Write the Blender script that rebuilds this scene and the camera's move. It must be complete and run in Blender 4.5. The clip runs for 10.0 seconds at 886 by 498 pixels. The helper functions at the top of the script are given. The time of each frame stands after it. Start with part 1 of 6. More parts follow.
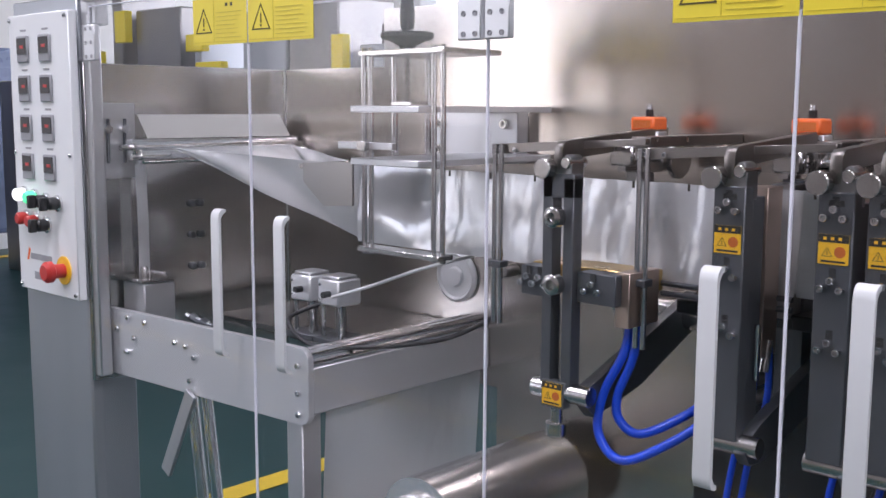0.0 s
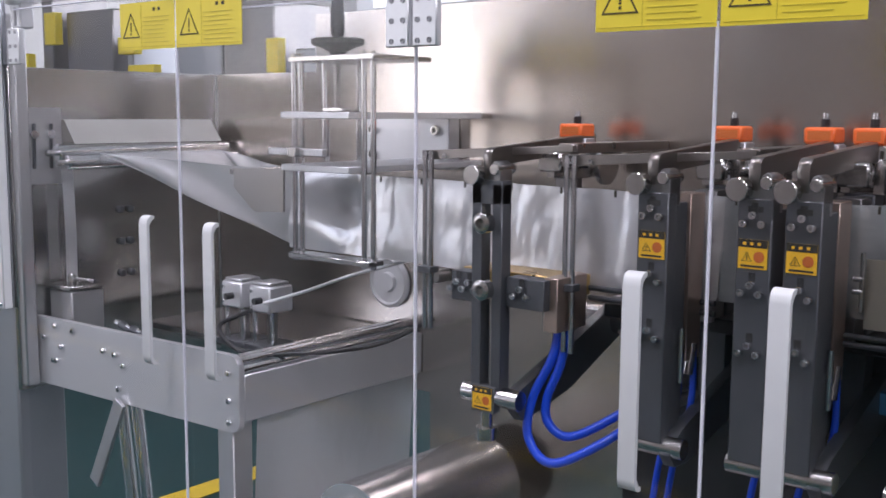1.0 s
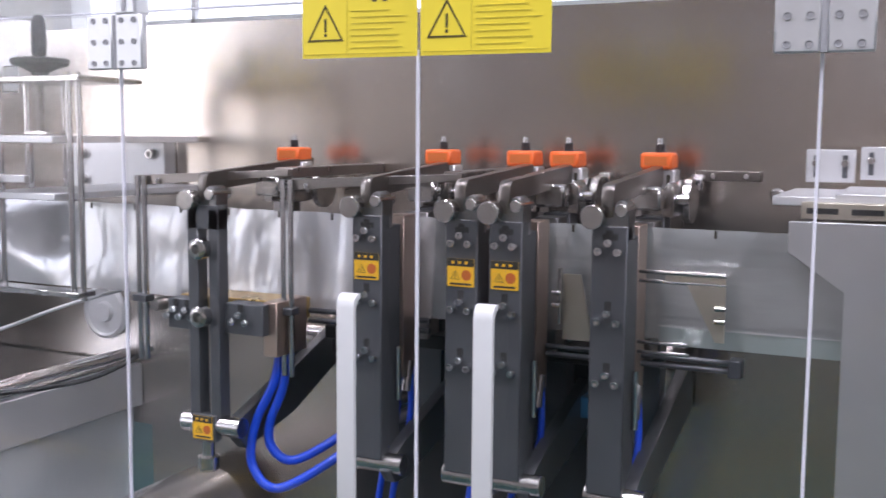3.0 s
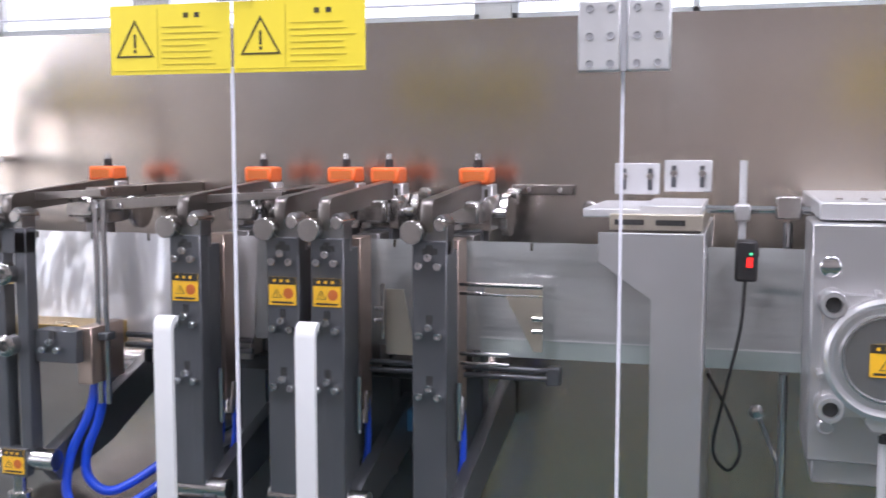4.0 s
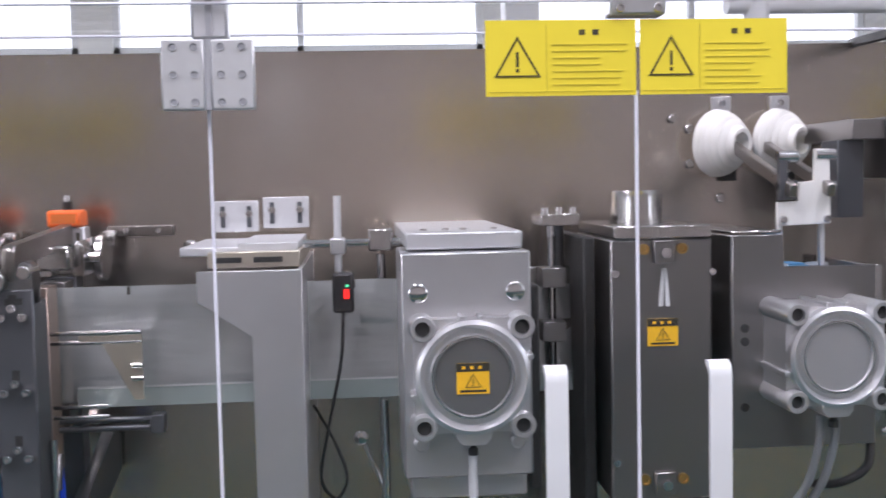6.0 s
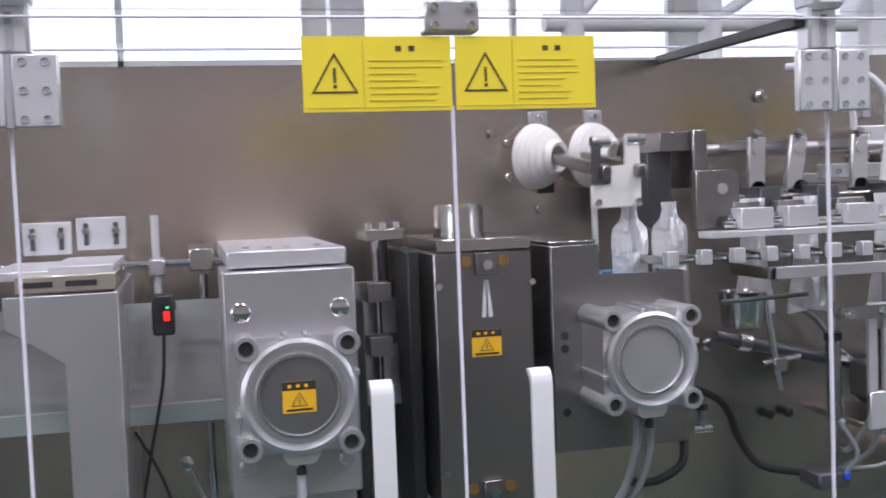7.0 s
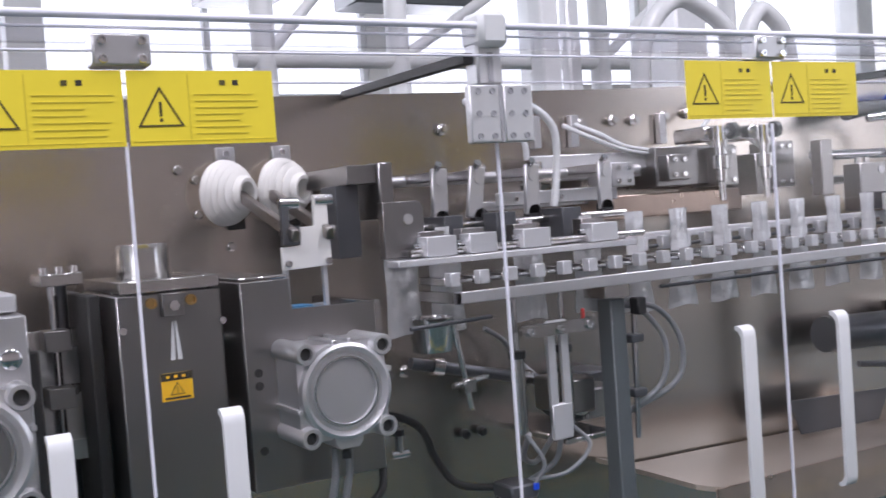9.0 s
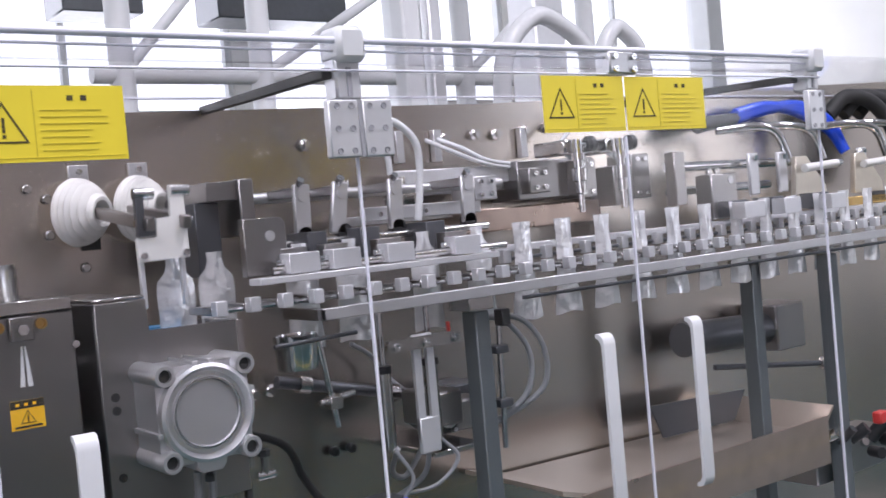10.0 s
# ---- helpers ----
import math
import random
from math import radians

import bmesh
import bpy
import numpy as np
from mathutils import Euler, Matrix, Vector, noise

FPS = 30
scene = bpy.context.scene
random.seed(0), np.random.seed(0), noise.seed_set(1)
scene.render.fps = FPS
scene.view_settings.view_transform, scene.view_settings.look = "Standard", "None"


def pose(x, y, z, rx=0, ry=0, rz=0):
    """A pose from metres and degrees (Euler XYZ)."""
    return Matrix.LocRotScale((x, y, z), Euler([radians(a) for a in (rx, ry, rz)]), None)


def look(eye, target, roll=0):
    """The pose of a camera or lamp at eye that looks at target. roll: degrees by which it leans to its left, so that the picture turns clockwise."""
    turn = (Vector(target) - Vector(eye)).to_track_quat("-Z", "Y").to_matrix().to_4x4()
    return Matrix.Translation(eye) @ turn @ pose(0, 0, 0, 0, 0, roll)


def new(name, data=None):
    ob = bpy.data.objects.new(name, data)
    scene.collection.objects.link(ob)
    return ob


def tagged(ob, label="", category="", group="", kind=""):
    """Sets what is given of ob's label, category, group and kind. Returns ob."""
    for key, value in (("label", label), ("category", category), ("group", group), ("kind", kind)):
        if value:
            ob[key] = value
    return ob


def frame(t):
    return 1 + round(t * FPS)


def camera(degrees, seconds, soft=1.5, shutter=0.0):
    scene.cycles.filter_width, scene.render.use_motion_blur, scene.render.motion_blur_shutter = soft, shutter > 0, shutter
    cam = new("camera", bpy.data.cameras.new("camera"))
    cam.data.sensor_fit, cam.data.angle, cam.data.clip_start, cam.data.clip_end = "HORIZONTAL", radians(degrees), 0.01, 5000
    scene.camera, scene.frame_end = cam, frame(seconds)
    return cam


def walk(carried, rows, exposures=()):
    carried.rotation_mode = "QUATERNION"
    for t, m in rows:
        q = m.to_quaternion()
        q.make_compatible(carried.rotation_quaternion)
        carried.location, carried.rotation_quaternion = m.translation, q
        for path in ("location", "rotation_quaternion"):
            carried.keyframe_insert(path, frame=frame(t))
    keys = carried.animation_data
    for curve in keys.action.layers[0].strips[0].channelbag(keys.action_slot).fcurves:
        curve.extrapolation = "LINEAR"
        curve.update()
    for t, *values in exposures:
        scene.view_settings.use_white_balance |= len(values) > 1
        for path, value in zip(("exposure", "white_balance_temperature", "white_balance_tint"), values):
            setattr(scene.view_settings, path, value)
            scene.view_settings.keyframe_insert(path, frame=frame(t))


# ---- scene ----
cam = camera(45.73, 10.0, soft=1.5, shutter=0.35)
PATH = [
    (0, (-0.3598, -1.0057, 1.3940), (-1.7095, 0.4459, 1.1269), 0.23),
    (0.5, (-0.3529, -1.0035, 1.3960), (-1.6713, 0.4765, 1.1281), 0.49),
    (1, (-0.3462, -1.0015, 1.3978), (-1.6098, 0.5269, 1.1386), 0.41),
    (1.5, (-0.3396, -0.9997, 1.3995), (-1.5412, 0.5784, 1.1434), 0.39),
    (2, (-0.3331, -0.9982, 1.4009), (-1.4438, 0.6465, 1.1533), 0.60),
    (2.5, (-0.3267, -0.9969, 1.4023), (-1.3072, 0.7307, 1.1697), 0.63),
    (4, (-0.3081, -0.9944, 1.4052), (-0.8561, 0.9199, 1.2173), 0.00),
    (4.5, (-0.3021, -0.9940, 1.4058), (-0.6645, 0.9656, 1.2360), -0.18),
    (5, (-0.2963, -0.9938, 1.4063), (-0.4741, 0.9922, 1.2517), -0.51),
    (5.5, (-0.2905, -0.9939, 1.4066), (-0.3038, 1.0011, 1.2659), -0.92),
    (6, (-0.2849, -0.9942, 1.4067), (-0.1237, 0.9952, 1.2798), -1.21),
    (7.5, (-0.2686, -0.9966, 1.4061), (0.3489, 0.9034, 1.3117), -2.71),
    (8, (-0.2634, -0.9978, 1.4055), (0.4934, 0.8516, 1.3209), -3.12),
    (8.5, (-0.2583, -0.9993, 1.4048), (0.6156, 0.7981, 1.3287), -3.62),
    (9, (-0.2533, -1.0010, 1.4039), (0.7348, 0.7365, 1.3338), -4.15),
    (9.5, (-0.2484, -1.0029, 1.4029), (0.8643, 0.6577, 1.3376), -4.73),
    (10, (-0.2436, -1.0051, 1.4017), (0.9500, 0.5985, 1.3419), -5.11),
]
EXPOSE = [(t, stops, 6200, 19) for t, stops in ((0.0, 0.52), (2.0, 0.26), (2.7, 0.62), (4.5, 1.10), (5.5, 0.97), (7.5, 0.64), (10.0, 0.64))]
walk(cam, [(t, look(eye, target, roll)) for t, eye, target, roll in PATH], EXPOSE)

# ---- world, light, exposure ----
world = bpy.data.worlds.new("hall_sky")
scene.world = world
world.use_nodes = True
wn = world.node_tree.nodes
sky = wn.new("ShaderNodeTexSky")
sky.sky_type = "NISHITA"
sky.sun_disc = False
sky.sun_elevation, sky.sun_rotation = radians(42), radians(200)
wn["Background"].inputs["Strength"].default_value = 0.12
world.node_tree.links.new(sky.outputs[0], wn["Background"].inputs[0])


def area_lamp(name, at, to, sx, sy, watts, colour):
    data = bpy.data.lights.new(name, "AREA")
    data.shape, data.size, data.size_y, data.energy, data.color = "RECTANGLE", sx, sy, watts, colour
    ob = new(name, data)
    ob.matrix_world = look(at, to)
    return ob


# Unseen overhead lamps, added to light the machine from above and in front.
for lx in (-4.2, -1.4, 1.4, 4.2):
    area_lamp("overhead_fill_light", (lx, -1.9, 4.9), (lx, -1.899, 0), 0.5, 3.2, 82, (0.98, 0.965, 1.0))
for lx in (-7.9, 0.3, 8.3):
    area_lamp("window_daylight_back", (lx, 8.5, 2.65), (lx, 0.0, 2.65), 6.6, 3.4, 130, (0.95, 0.97, 1.0))
# Unseen windows behind the camera, placed by what film and plate reflect.
area_lamp("window_daylight_west", (-9.45, -7.75, 2.8), (-9.45, 0.0, 2.8), 4.4, 3.2, 100, (0.95, 0.96, 1.0))
area_lamp("window_daylight_east", (10.0, -7.75, 2.8), (10.0, 0.0, 2.8), 3.2, 3.2, 48, (0.95, 0.96, 1.0))

# ---- materials ----


def mat(name, colour, rough=0.5, metal=0.0, var=0.12, scale=30.0, bump=0.0, bump_scale=200.0, stretch=(1, 1, 1), emit=None, coat=0.0, fine=0.0):
    m = bpy.data.materials.new(name)
    m.use_nodes = True
    nt = m.node_tree
    b = nt.nodes["Principled BSDF"]
    b.inputs["Roughness"].default_value, b.inputs["Metallic"].default_value = rough, metal
    b.inputs["Base Color"].default_value = (*colour, 1)
    b.inputs["Coat Weight"].default_value = coat
    tc = nt.nodes.new("ShaderNodeTexCoord")
    mp = nt.nodes.new("ShaderNodeMapping")
    mp.inputs["Scale"].default_value = stretch
    nt.links.new(tc.outputs["Object"], mp.inputs[0])
    if var:
        n1 = nt.nodes.new("ShaderNodeTexNoise")
        n1.inputs["Scale"].default_value, n1.inputs["Detail"].default_value = scale, 4
        n2 = nt.nodes.new("ShaderNodeTexNoise")
        n2.inputs["Scale"].default_value, n2.inputs["Detail"].default_value = scale * 0.12, 3
        nt.links.new(mp.outputs[0], n1.inputs["Vector"])
        nt.links.new(mp.outputs[0], n2.inputs["Vector"])
        add = nt.nodes.new("ShaderNodeMath")
        add.operation = "ADD"
        nt.links.new(n1.outputs["Fac"], add.inputs[0])
        nt.links.new(n2.outputs["Fac"], add.inputs[1])
        cr = nt.nodes.new("ShaderNodeMapRange")
        cr.inputs["From Min"].default_value, cr.inputs["From Max"].default_value = 0.6, 1.4
        cr.inputs["To Min"].default_value, cr.inputs["To Max"].default_value = 1 - var, 1 + var
        nt.links.new(add.outputs[0], cr.inputs["Value"])
        mul = nt.nodes.new("ShaderNodeVectorMath")
        mul.operation = "SCALE"
        mul.inputs[0].default_value = colour
        nt.links.new(cr.outputs[0], mul.inputs["Scale"])
        nt.links.new(mul.outputs[0], b.inputs["Base Color"])
        rr = nt.nodes.new("ShaderNodeMapRange")
        rr.inputs["From Min"].default_value, rr.inputs["From Max"].default_value = 0.6, 1.4
        rr.inputs["To Min"].default_value, rr.inputs["To Max"].default_value = max(0.02, rough - 0.5 * var), min(1, rough + 0.5 * var)
        nt.links.new(add.outputs[0], rr.inputs["Value"])
        nt.links.new(rr.outputs[0], b.inputs["Roughness"])
    if bump:
        nb = nt.nodes.new("ShaderNodeTexNoise")
        nb.inputs["Scale"].default_value, nb.inputs["Detail"].default_value = bump_scale, 3
        nt.links.new(mp.outputs[0], nb.inputs["Vector"])
        bp = nt.nodes.new("ShaderNodeBump")
        bp.inputs["Strength"].default_value, bp.inputs["Distance"].default_value = bump, 0.002
        nt.links.new(nb.outputs["Fac"], bp.inputs["Height"])
        nt.links.new(bp.outputs[0], b.inputs["Normal"])
    if emit:
        b.inputs["Emission Color"].default_value = (*emit[0], 1)
        b.inputs["Emission Strength"].default_value = emit[1]
    return m


def acrylic(name, tint, edge_gloss):
    m = bpy.data.materials.new(name)
    m.use_nodes = True
    nt = m.node_tree
    nt.nodes.remove(nt.nodes["Principled BSDF"])
    tr = nt.nodes.new("ShaderNodeBsdfTransparent")
    tr.inputs[0].default_value = (*tint, 1)
    gl = nt.nodes.new("ShaderNodeBsdfGlossy")
    gl.inputs["Roughness"].default_value = 0.04
    lw = nt.nodes.new("ShaderNodeLayerWeight")
    lw.inputs["Blend"].default_value = 0.5
    pw = nt.nodes.new("ShaderNodeMath")
    pw.operation, pw.inputs[1].default_value = "POWER", 4.0
    nt.links.new(lw.outputs["Facing"], pw.inputs[0])
    fr = nt.nodes.new("ShaderNodeMath")
    fr.operation, fr.inputs[1].default_value, fr.inputs[2].default_value = "MULTIPLY_ADD", edge_gloss, 0.014
    nt.links.new(pw.outputs[0], fr.inputs[0])
    mx = nt.nodes.new("ShaderNodeMixShader")
    nt.links.new(fr.outputs[0], mx.inputs[0])
    nt.links.new(tr.outputs[0], mx.inputs[1])
    nt.links.new(gl.outputs[0], mx.inputs[2])
    nt.links.new(mx.outputs[0], nt.nodes["Material Output"].inputs[0])
    return m


M_PLATE = mat("brushed_stainless_sheet", (0.57, 0.53, 0.49), 0.24, 1.0, 0.03, 5, 0.0, 40, (0.6, 1, 1.6))
M_STEEL = mat("ground_stainless", (0.56, 0.545, 0.53), 0.21, 1.0, 0.06, 40)
M_CAB = mat("blue_grey_brushed_cabinet", (0.44, 0.46, 0.49), 0.42, 0.9, 0.05, 14, 0.0, 60, (1, 1, 0.3))
M_POLISH = mat("polished_stainless", (0.50, 0.49, 0.48), 0.16, 1.0, 0.06, 8)
M_DISC = mat("turned_grey_disc", (0.30, 0.30, 0.30), 0.33, 0.85, 0.06, 30)
M_LEVER = mat("brown_tinted_lever_steel", (0.30, 0.275, 0.26), 0.30, 1.0, 0.08, 40)
M_PIT = mat("near_black_shade_fill", (0.028, 0.028, 0.03), 0.5, 0.2, 0.2, 30)
M_CHROME = mat("chromed_rod", (0.72, 0.72, 0.73), 0.12, 1.0, 0.05, 60)
M_ALU = mat("clear_anodised_aluminium", (0.58, 0.58, 0.59), 0.36, 0.8, 0.06, 60)
M_ALUW = mat("bead_blasted_aluminium", (0.66, 0.665, 0.68), 0.38, 0.55, 0.05, 80)
M_DARK = mat("black_oxide_steel", (0.105, 0.110, 0.120), 0.36, 0.5, 0.12, 22)
M_GREY = mat("grey_brushed_cover", (0.33, 0.325, 0.325), 0.315, 1.0, 0.02, 30, 0.0, 120, (1, 1, 3))
M_COPPER = mat("bronze_tinted_jaw_face", (0.52, 0.41, 0.345), 0.32, 0.9, 0.16, 30)
M_GOLD = mat("gold_heat_film", (0.62, 0.43, 0.17), 0.3, 0.8, 0.15, 40)
M_FILM = mat("silver_laminate_film", (0.95, 0.96, 0.97), 0.25, 0.55, 0.03, 12, 0.6, 11, (1, 1, 0.6))
M_GUSSET = mat("green_tinted_gusset_film", (0.56, 0.63, 0.61), 0.2, 0.5, 0.1, 20, 0.3, 20)
M_ROLL = mat("wound_silver_film", (0.72, 0.71, 0.70), 0.22, 0.9, 0.06, 12, 0.08, 60, (1, 0.2, 1))
M_FILMC = mat("crumpled_silver_pouch", (0.95, 0.96, 0.97), 0.17, 0.5, 0.04, 30, 1.0, 34, (1, 1, 0.8))
M_FILMG = mat("clear_sealed_film", (0.74, 0.77, 0.77), 0.15, 0.55, 0.10, 20, 0.6, 9, (0.5, 1, 2.6))
M_WHITE = mat("white_powder_coat", (0.66, 0.67, 0.68), 0.4, 0.0, 0.03, 40)
M_PANELW = mat("white_control_panel", (0.80, 0.81, 0.82), 0.35, 0.0, 0.03, 20)
M_NYLON = mat("white_nylon", (0.72, 0.71, 0.68), 0.5, 0.0, 0.06, 60)
M_BLACK = mat("black_plastic", (0.022, 0.022, 0.024), 0.38, 0.0, 0.15, 60)
M_RUBBER = mat("black_rubber", (0.02, 0.02, 0.02), 0.65, 0.0, 0.2, 80)
M_ORANGE = mat("orange_plastic", (0.85, 0.16, 0.03), 0.4, 0.0, 0.06, 60)
M_RED = mat("red_plastic", (0.55, 0.045, 0.04), 0.35, 0.0, 0.08, 60)
M_BLUE = mat("blue_pneumatic_hose", (0.012, 0.07, 0.62), 0.3, 0.0, 0.1, 60)
M_BLUEP = mat("blue_guide_plastic", (0.07, 0.26, 0.48), 0.4, 0.0, 0.1, 60)
M_YELLOW = mat("yellow_vinyl", (0.82, 0.66, 0.04), 0.42, 0.0, 0.03, 40)
M_AMBER = mat("amber_vinyl", (0.88, 0.50, 0.02), 0.42, 0.0, 0.04, 40)
M_INK = mat("black_ink", (0.035, 0.03, 0.02), 0.6, 0.0, 0.1, 50)
M_INKY = mat("faded_ink", (0.60, 0.47, 0.03), 0.6, 0.0, 0.1, 50)
M_LABINK = mat("label_ink", (0.08, 0.065, 0.015), 0.6, 0.0, 0.1, 50)
M_RUST = mat("rust_red_ink", (0.55, 0.13, 0.02), 0.6, 0.0, 0.1, 50)
M_GREYINK = mat("grey_ink", (0.33, 0.33, 0.35), 0.6, 0.0, 0.1, 50)
M_BRASS = mat("brass", (0.65, 0.42, 0.16), 0.3, 1.0, 0.1, 60)
M_SLEEVE = mat("ribbed_grey_sleeve", (0.24, 0.25, 0.26), 0.35, 0.0, 0.06, 80)
M_TUBE = mat("clear_air_tube", (0.62, 0.63, 0.64), 0.22, 0.0, 0.06, 80)

M_FILM.node_tree.nodes["Bump"].inputs["Distance"].default_value = 0.014
M_FILMG.node_tree.nodes["Bump"].inputs["Distance"].default_value = 0.006
M_FILMC.node_tree.nodes["Bump"].inputs["Distance"].default_value = 0.008


def reflection_blotches(m, tints, scale):
    """Large soft tint blotches over a sheet, painted for blurred reflections of the hall."""
    nt = m.node_tree
    base = nt.nodes["Principled BSDF"].inputs["Base Color"]
    src = base.links[0].from_socket
    tc = nt.nodes.new("ShaderNodeTexCoord")
    mp = nt.nodes.new("ShaderNodeMapping")
    mp.inputs["Scale"].default_value = (1.0, 1.0, 0.55)
    ns = nt.nodes.new("ShaderNodeTexNoise")
    ns.inputs["Scale"].default_value, ns.inputs["Detail"].default_value, ns.inputs["Roughness"].default_value = scale, 1, 0.4
    rp = nt.nodes.new("ShaderNodeValToRGB")
    rp.color_ramp.elements[0].position, rp.color_ramp.elements[1].position = 0.15, 0.85
    rp.color_ramp.elements[0].color, rp.color_ramp.elements[1].color = (*tints[0], 1), (*tints[1], 1)
    mx = nt.nodes.new("ShaderNodeVectorMath")
    mx.operation = "MULTIPLY"
    nt.links.new(tc.outputs["Object"], mp.inputs[0])
    nt.links.new(mp.outputs[0], ns.inputs["Vector"])
    nt.links.new(ns.outputs["Fac"], rp.inputs[0])
    nt.links.new(src, mx.inputs[0])
    nt.links.new(rp.outputs[0], mx.inputs[1])
    nt.links.new(mx.outputs[0], base)




def brushed(m, amount):
    """Fine horizontal grinding lines: they draw every reflection out upright."""
    nt = m.node_tree
    b = nt.nodes["Principled BSDF"]
    b.inputs["Anisotropic"].default_value = amount
    grain = nt.nodes.new("ShaderNodeCombineXYZ")
    grain.inputs[2].default_value = 1.0
    nt.links.new(grain.outputs[0], b.inputs["Tangent"])


brushed(M_PLATE, 0.35)
M_KHAKI = mat("worn_yellowish_steel", (0.62, 0.57, 0.48), 0.34, 0.85, 0.08, 30)
# Tints imitate the warm and dark reflections in plate and covers.
reflection_blotches(M_PLATE, ((0.70, 0.72, 0.75), (1.26, 1.18, 1.10)), 2.6)
reflection_blotches(M_GREY, ((0.85, 0.86, 0.88), (1.15, 1.10, 1.05)), 7.0)
M_ACR = acrylic("clear_acrylic", (0.985, 0.985, 0.99), 0.25)
# Pale opaque colour paints in the light that fills clear acrylic edges.
M_EDGE = mat("pale_lit_acrylic_edge", (0.76, 0.76, 0.84), 0.3, 0.0, 0.05, 60)
M_CLEARRAIL = acrylic("clear_acrylic_thick", (0.95, 0.95, 0.97), 0.6)
M_FLOOR = mat("green_epoxy_floor", (0.011, 0.050, 0.051), 0.40, 0.0, 0.12, 3)
M_FLOOR.node_tree.nodes["Principled BSDF"].inputs["Specular IOR Level"].default_value = 0.35
M_LINE = mat("yellow_floor_paint", (0.75, 0.52, 0.03), 0.4, 0.0, 0.1, 8)
M_WALL = mat("white_hall_wall", (0.78, 0.77, 0.75), 0.7, 0.0, 0.04, 3)
M_WALLF = mat("brown_reflected_wall", (0.42, 0.37, 0.345), 0.7, 0.0, 0.10, 1)
M_CEIL = mat("white_ceiling_sheet", (0.80, 0.80, 0.80), 0.7, 0.0, 0.04, 3)
M_TRUSS = mat("white_painted_truss", (0.74, 0.75, 0.76), 0.5, 0.0, 0.04, 10)
M_DAY = mat("bright_sky_outside", (0.9, 0.95, 1.0), 0.9, 0.0, 0.0, emit=((0.96, 0.97, 1.0), 0.8))
M_SCREEN = mat("dark_display", (0.05, 0.045, 0.045), 0.15, 0.0, 0.1, 60)
M_LEDR = mat("red_led", (0.5, 0.02, 0.02), 0.4, 0.0, 0.0, emit=((1.0, 0.015, 0.008), 0.9))
M_LEDG = mat("green_lamp", (0.1, 0.8, 0.4), 0.4, 0.0, 0.0, emit=((0.08, 0.8, 0.3), 0.7))
M_LEDW = mat("white_lamp", (0.9, 0.9, 0.9), 0.4, 0.0, 0.0, emit=((1.0, 1.0, 0.97), 1.1))
M_WRAP = mat("stretch_wrapped_goods", (0.16, 0.2, 0.32), 0.25, 0.1, 0.35, 5, 0.3, 12)
M_CAST = mat("machined_cast_aluminium", (0.74, 0.74, 0.75), 0.30, 0.88, 0.05, 50)
M_TURNED = mat("turned_bright_rim", (0.80, 0.80, 0.81), 0.18, 1.0, 0.04, 40)
M_POST = mat("grey_green_machine_paint", (0.115, 0.132, 0.138), 0.4, 0.1, 0.12, 20)
M_TAN = mat("tan_hopper_sheet", (0.52, 0.45, 0.38), 0.35, 0.5, 0.08, 10)

# ---- building helpers ----
ORG = {}


def thing(name, at, label, category, group="", kind=""):
    ob = new(name)
    ob.empty_display_size = 0.02
    ob.location = at
    ORG[ob.name] = Vector(at)
    return tagged(ob, label, category, group, kind)


def part(name, bm, material, parent=None, label=""):
    me = bpy.data.meshes.new(name)
    o = ORG[parent.name] if parent else Vector((0, 0, 0))
    bmesh.ops.translate(bm, verts=bm.verts, vec=-o)
    bmesh.ops.recalc_face_normals(bm, faces=bm.faces)
    bm.to_mesh(me)
    bm.free()
    me.materials.append(material)
    me.shade_smooth()
    me.set_sharp_from_angle(angle=radians(39))
    ob = new(name, me)
    if parent:
        ob.parent = parent
        ORG[ob.name] = o
    return tagged(ob, label)


def single(name, bm, material, label, category, group="", kind=""):
    return tagged(part(name, bm, material), label, category, group, kind)


def box(x0, x1, y0, y1, z0, z1, bev=0.0015, bm=None, turn=None):
    own = bm or bmesh.new()
    tmp = bmesh.new()
    bmesh.ops.create_cube(tmp, size=1.0)
    bmesh.ops.scale(tmp, vec=(abs(x1 - x0), abs(y1 - y0), abs(z1 - z0)), verts=tmp.verts)
    if bev:
        bev = min(bev, 0.3 * min(abs(x1 - x0), abs(y1 - y0), abs(z1 - z0)))
        bmesh.ops.bevel(tmp, geom=tmp.edges[:], offset=bev, segments=1, affect="EDGES")
    m = Matrix.Translation(((x0 + x1) / 2, (y0 + y1) / 2, (z0 + z1) / 2))
    bmesh.ops.transform(tmp, matrix=(turn if turn else Matrix.Identity(4)) @ m, verts=tmp.verts)
    merge(own, tmp)
    return own


def merge(dst, src):
    me = bpy.data.meshes.new("tmp")
    src.to_mesh(me)
    src.free()
    dst.from_mesh(me)
    bpy.data.meshes.remove(me)


def cyl(p0, p1, r, seg=20, r2=None, bm=None, bev=0.0):
    own = bm or bmesh.new()
    a, b = Vector(p0), Vector(p1)
    tmp = bmesh.new()
    bmesh.ops.create_cone(tmp, cap_ends=True, segments=seg, radius1=r, radius2=r if r2 is None else r2, depth=(b - a).length)
    if bev:
        rim = [e for e in tmp.edges if any(len(f.verts) > 4 for f in e.link_faces)]
        bmesh.ops.bevel(tmp, geom=rim, offset=bev, segments=1, affect="EDGES")
    q = (b - a).to_track_quat("Z", "Y").to_matrix().to_4x4()
    bmesh.ops.transform(tmp, matrix=Matrix.Translation((a + b) / 2) @ q, verts=tmp.verts)
    merge(own, tmp)
    return own


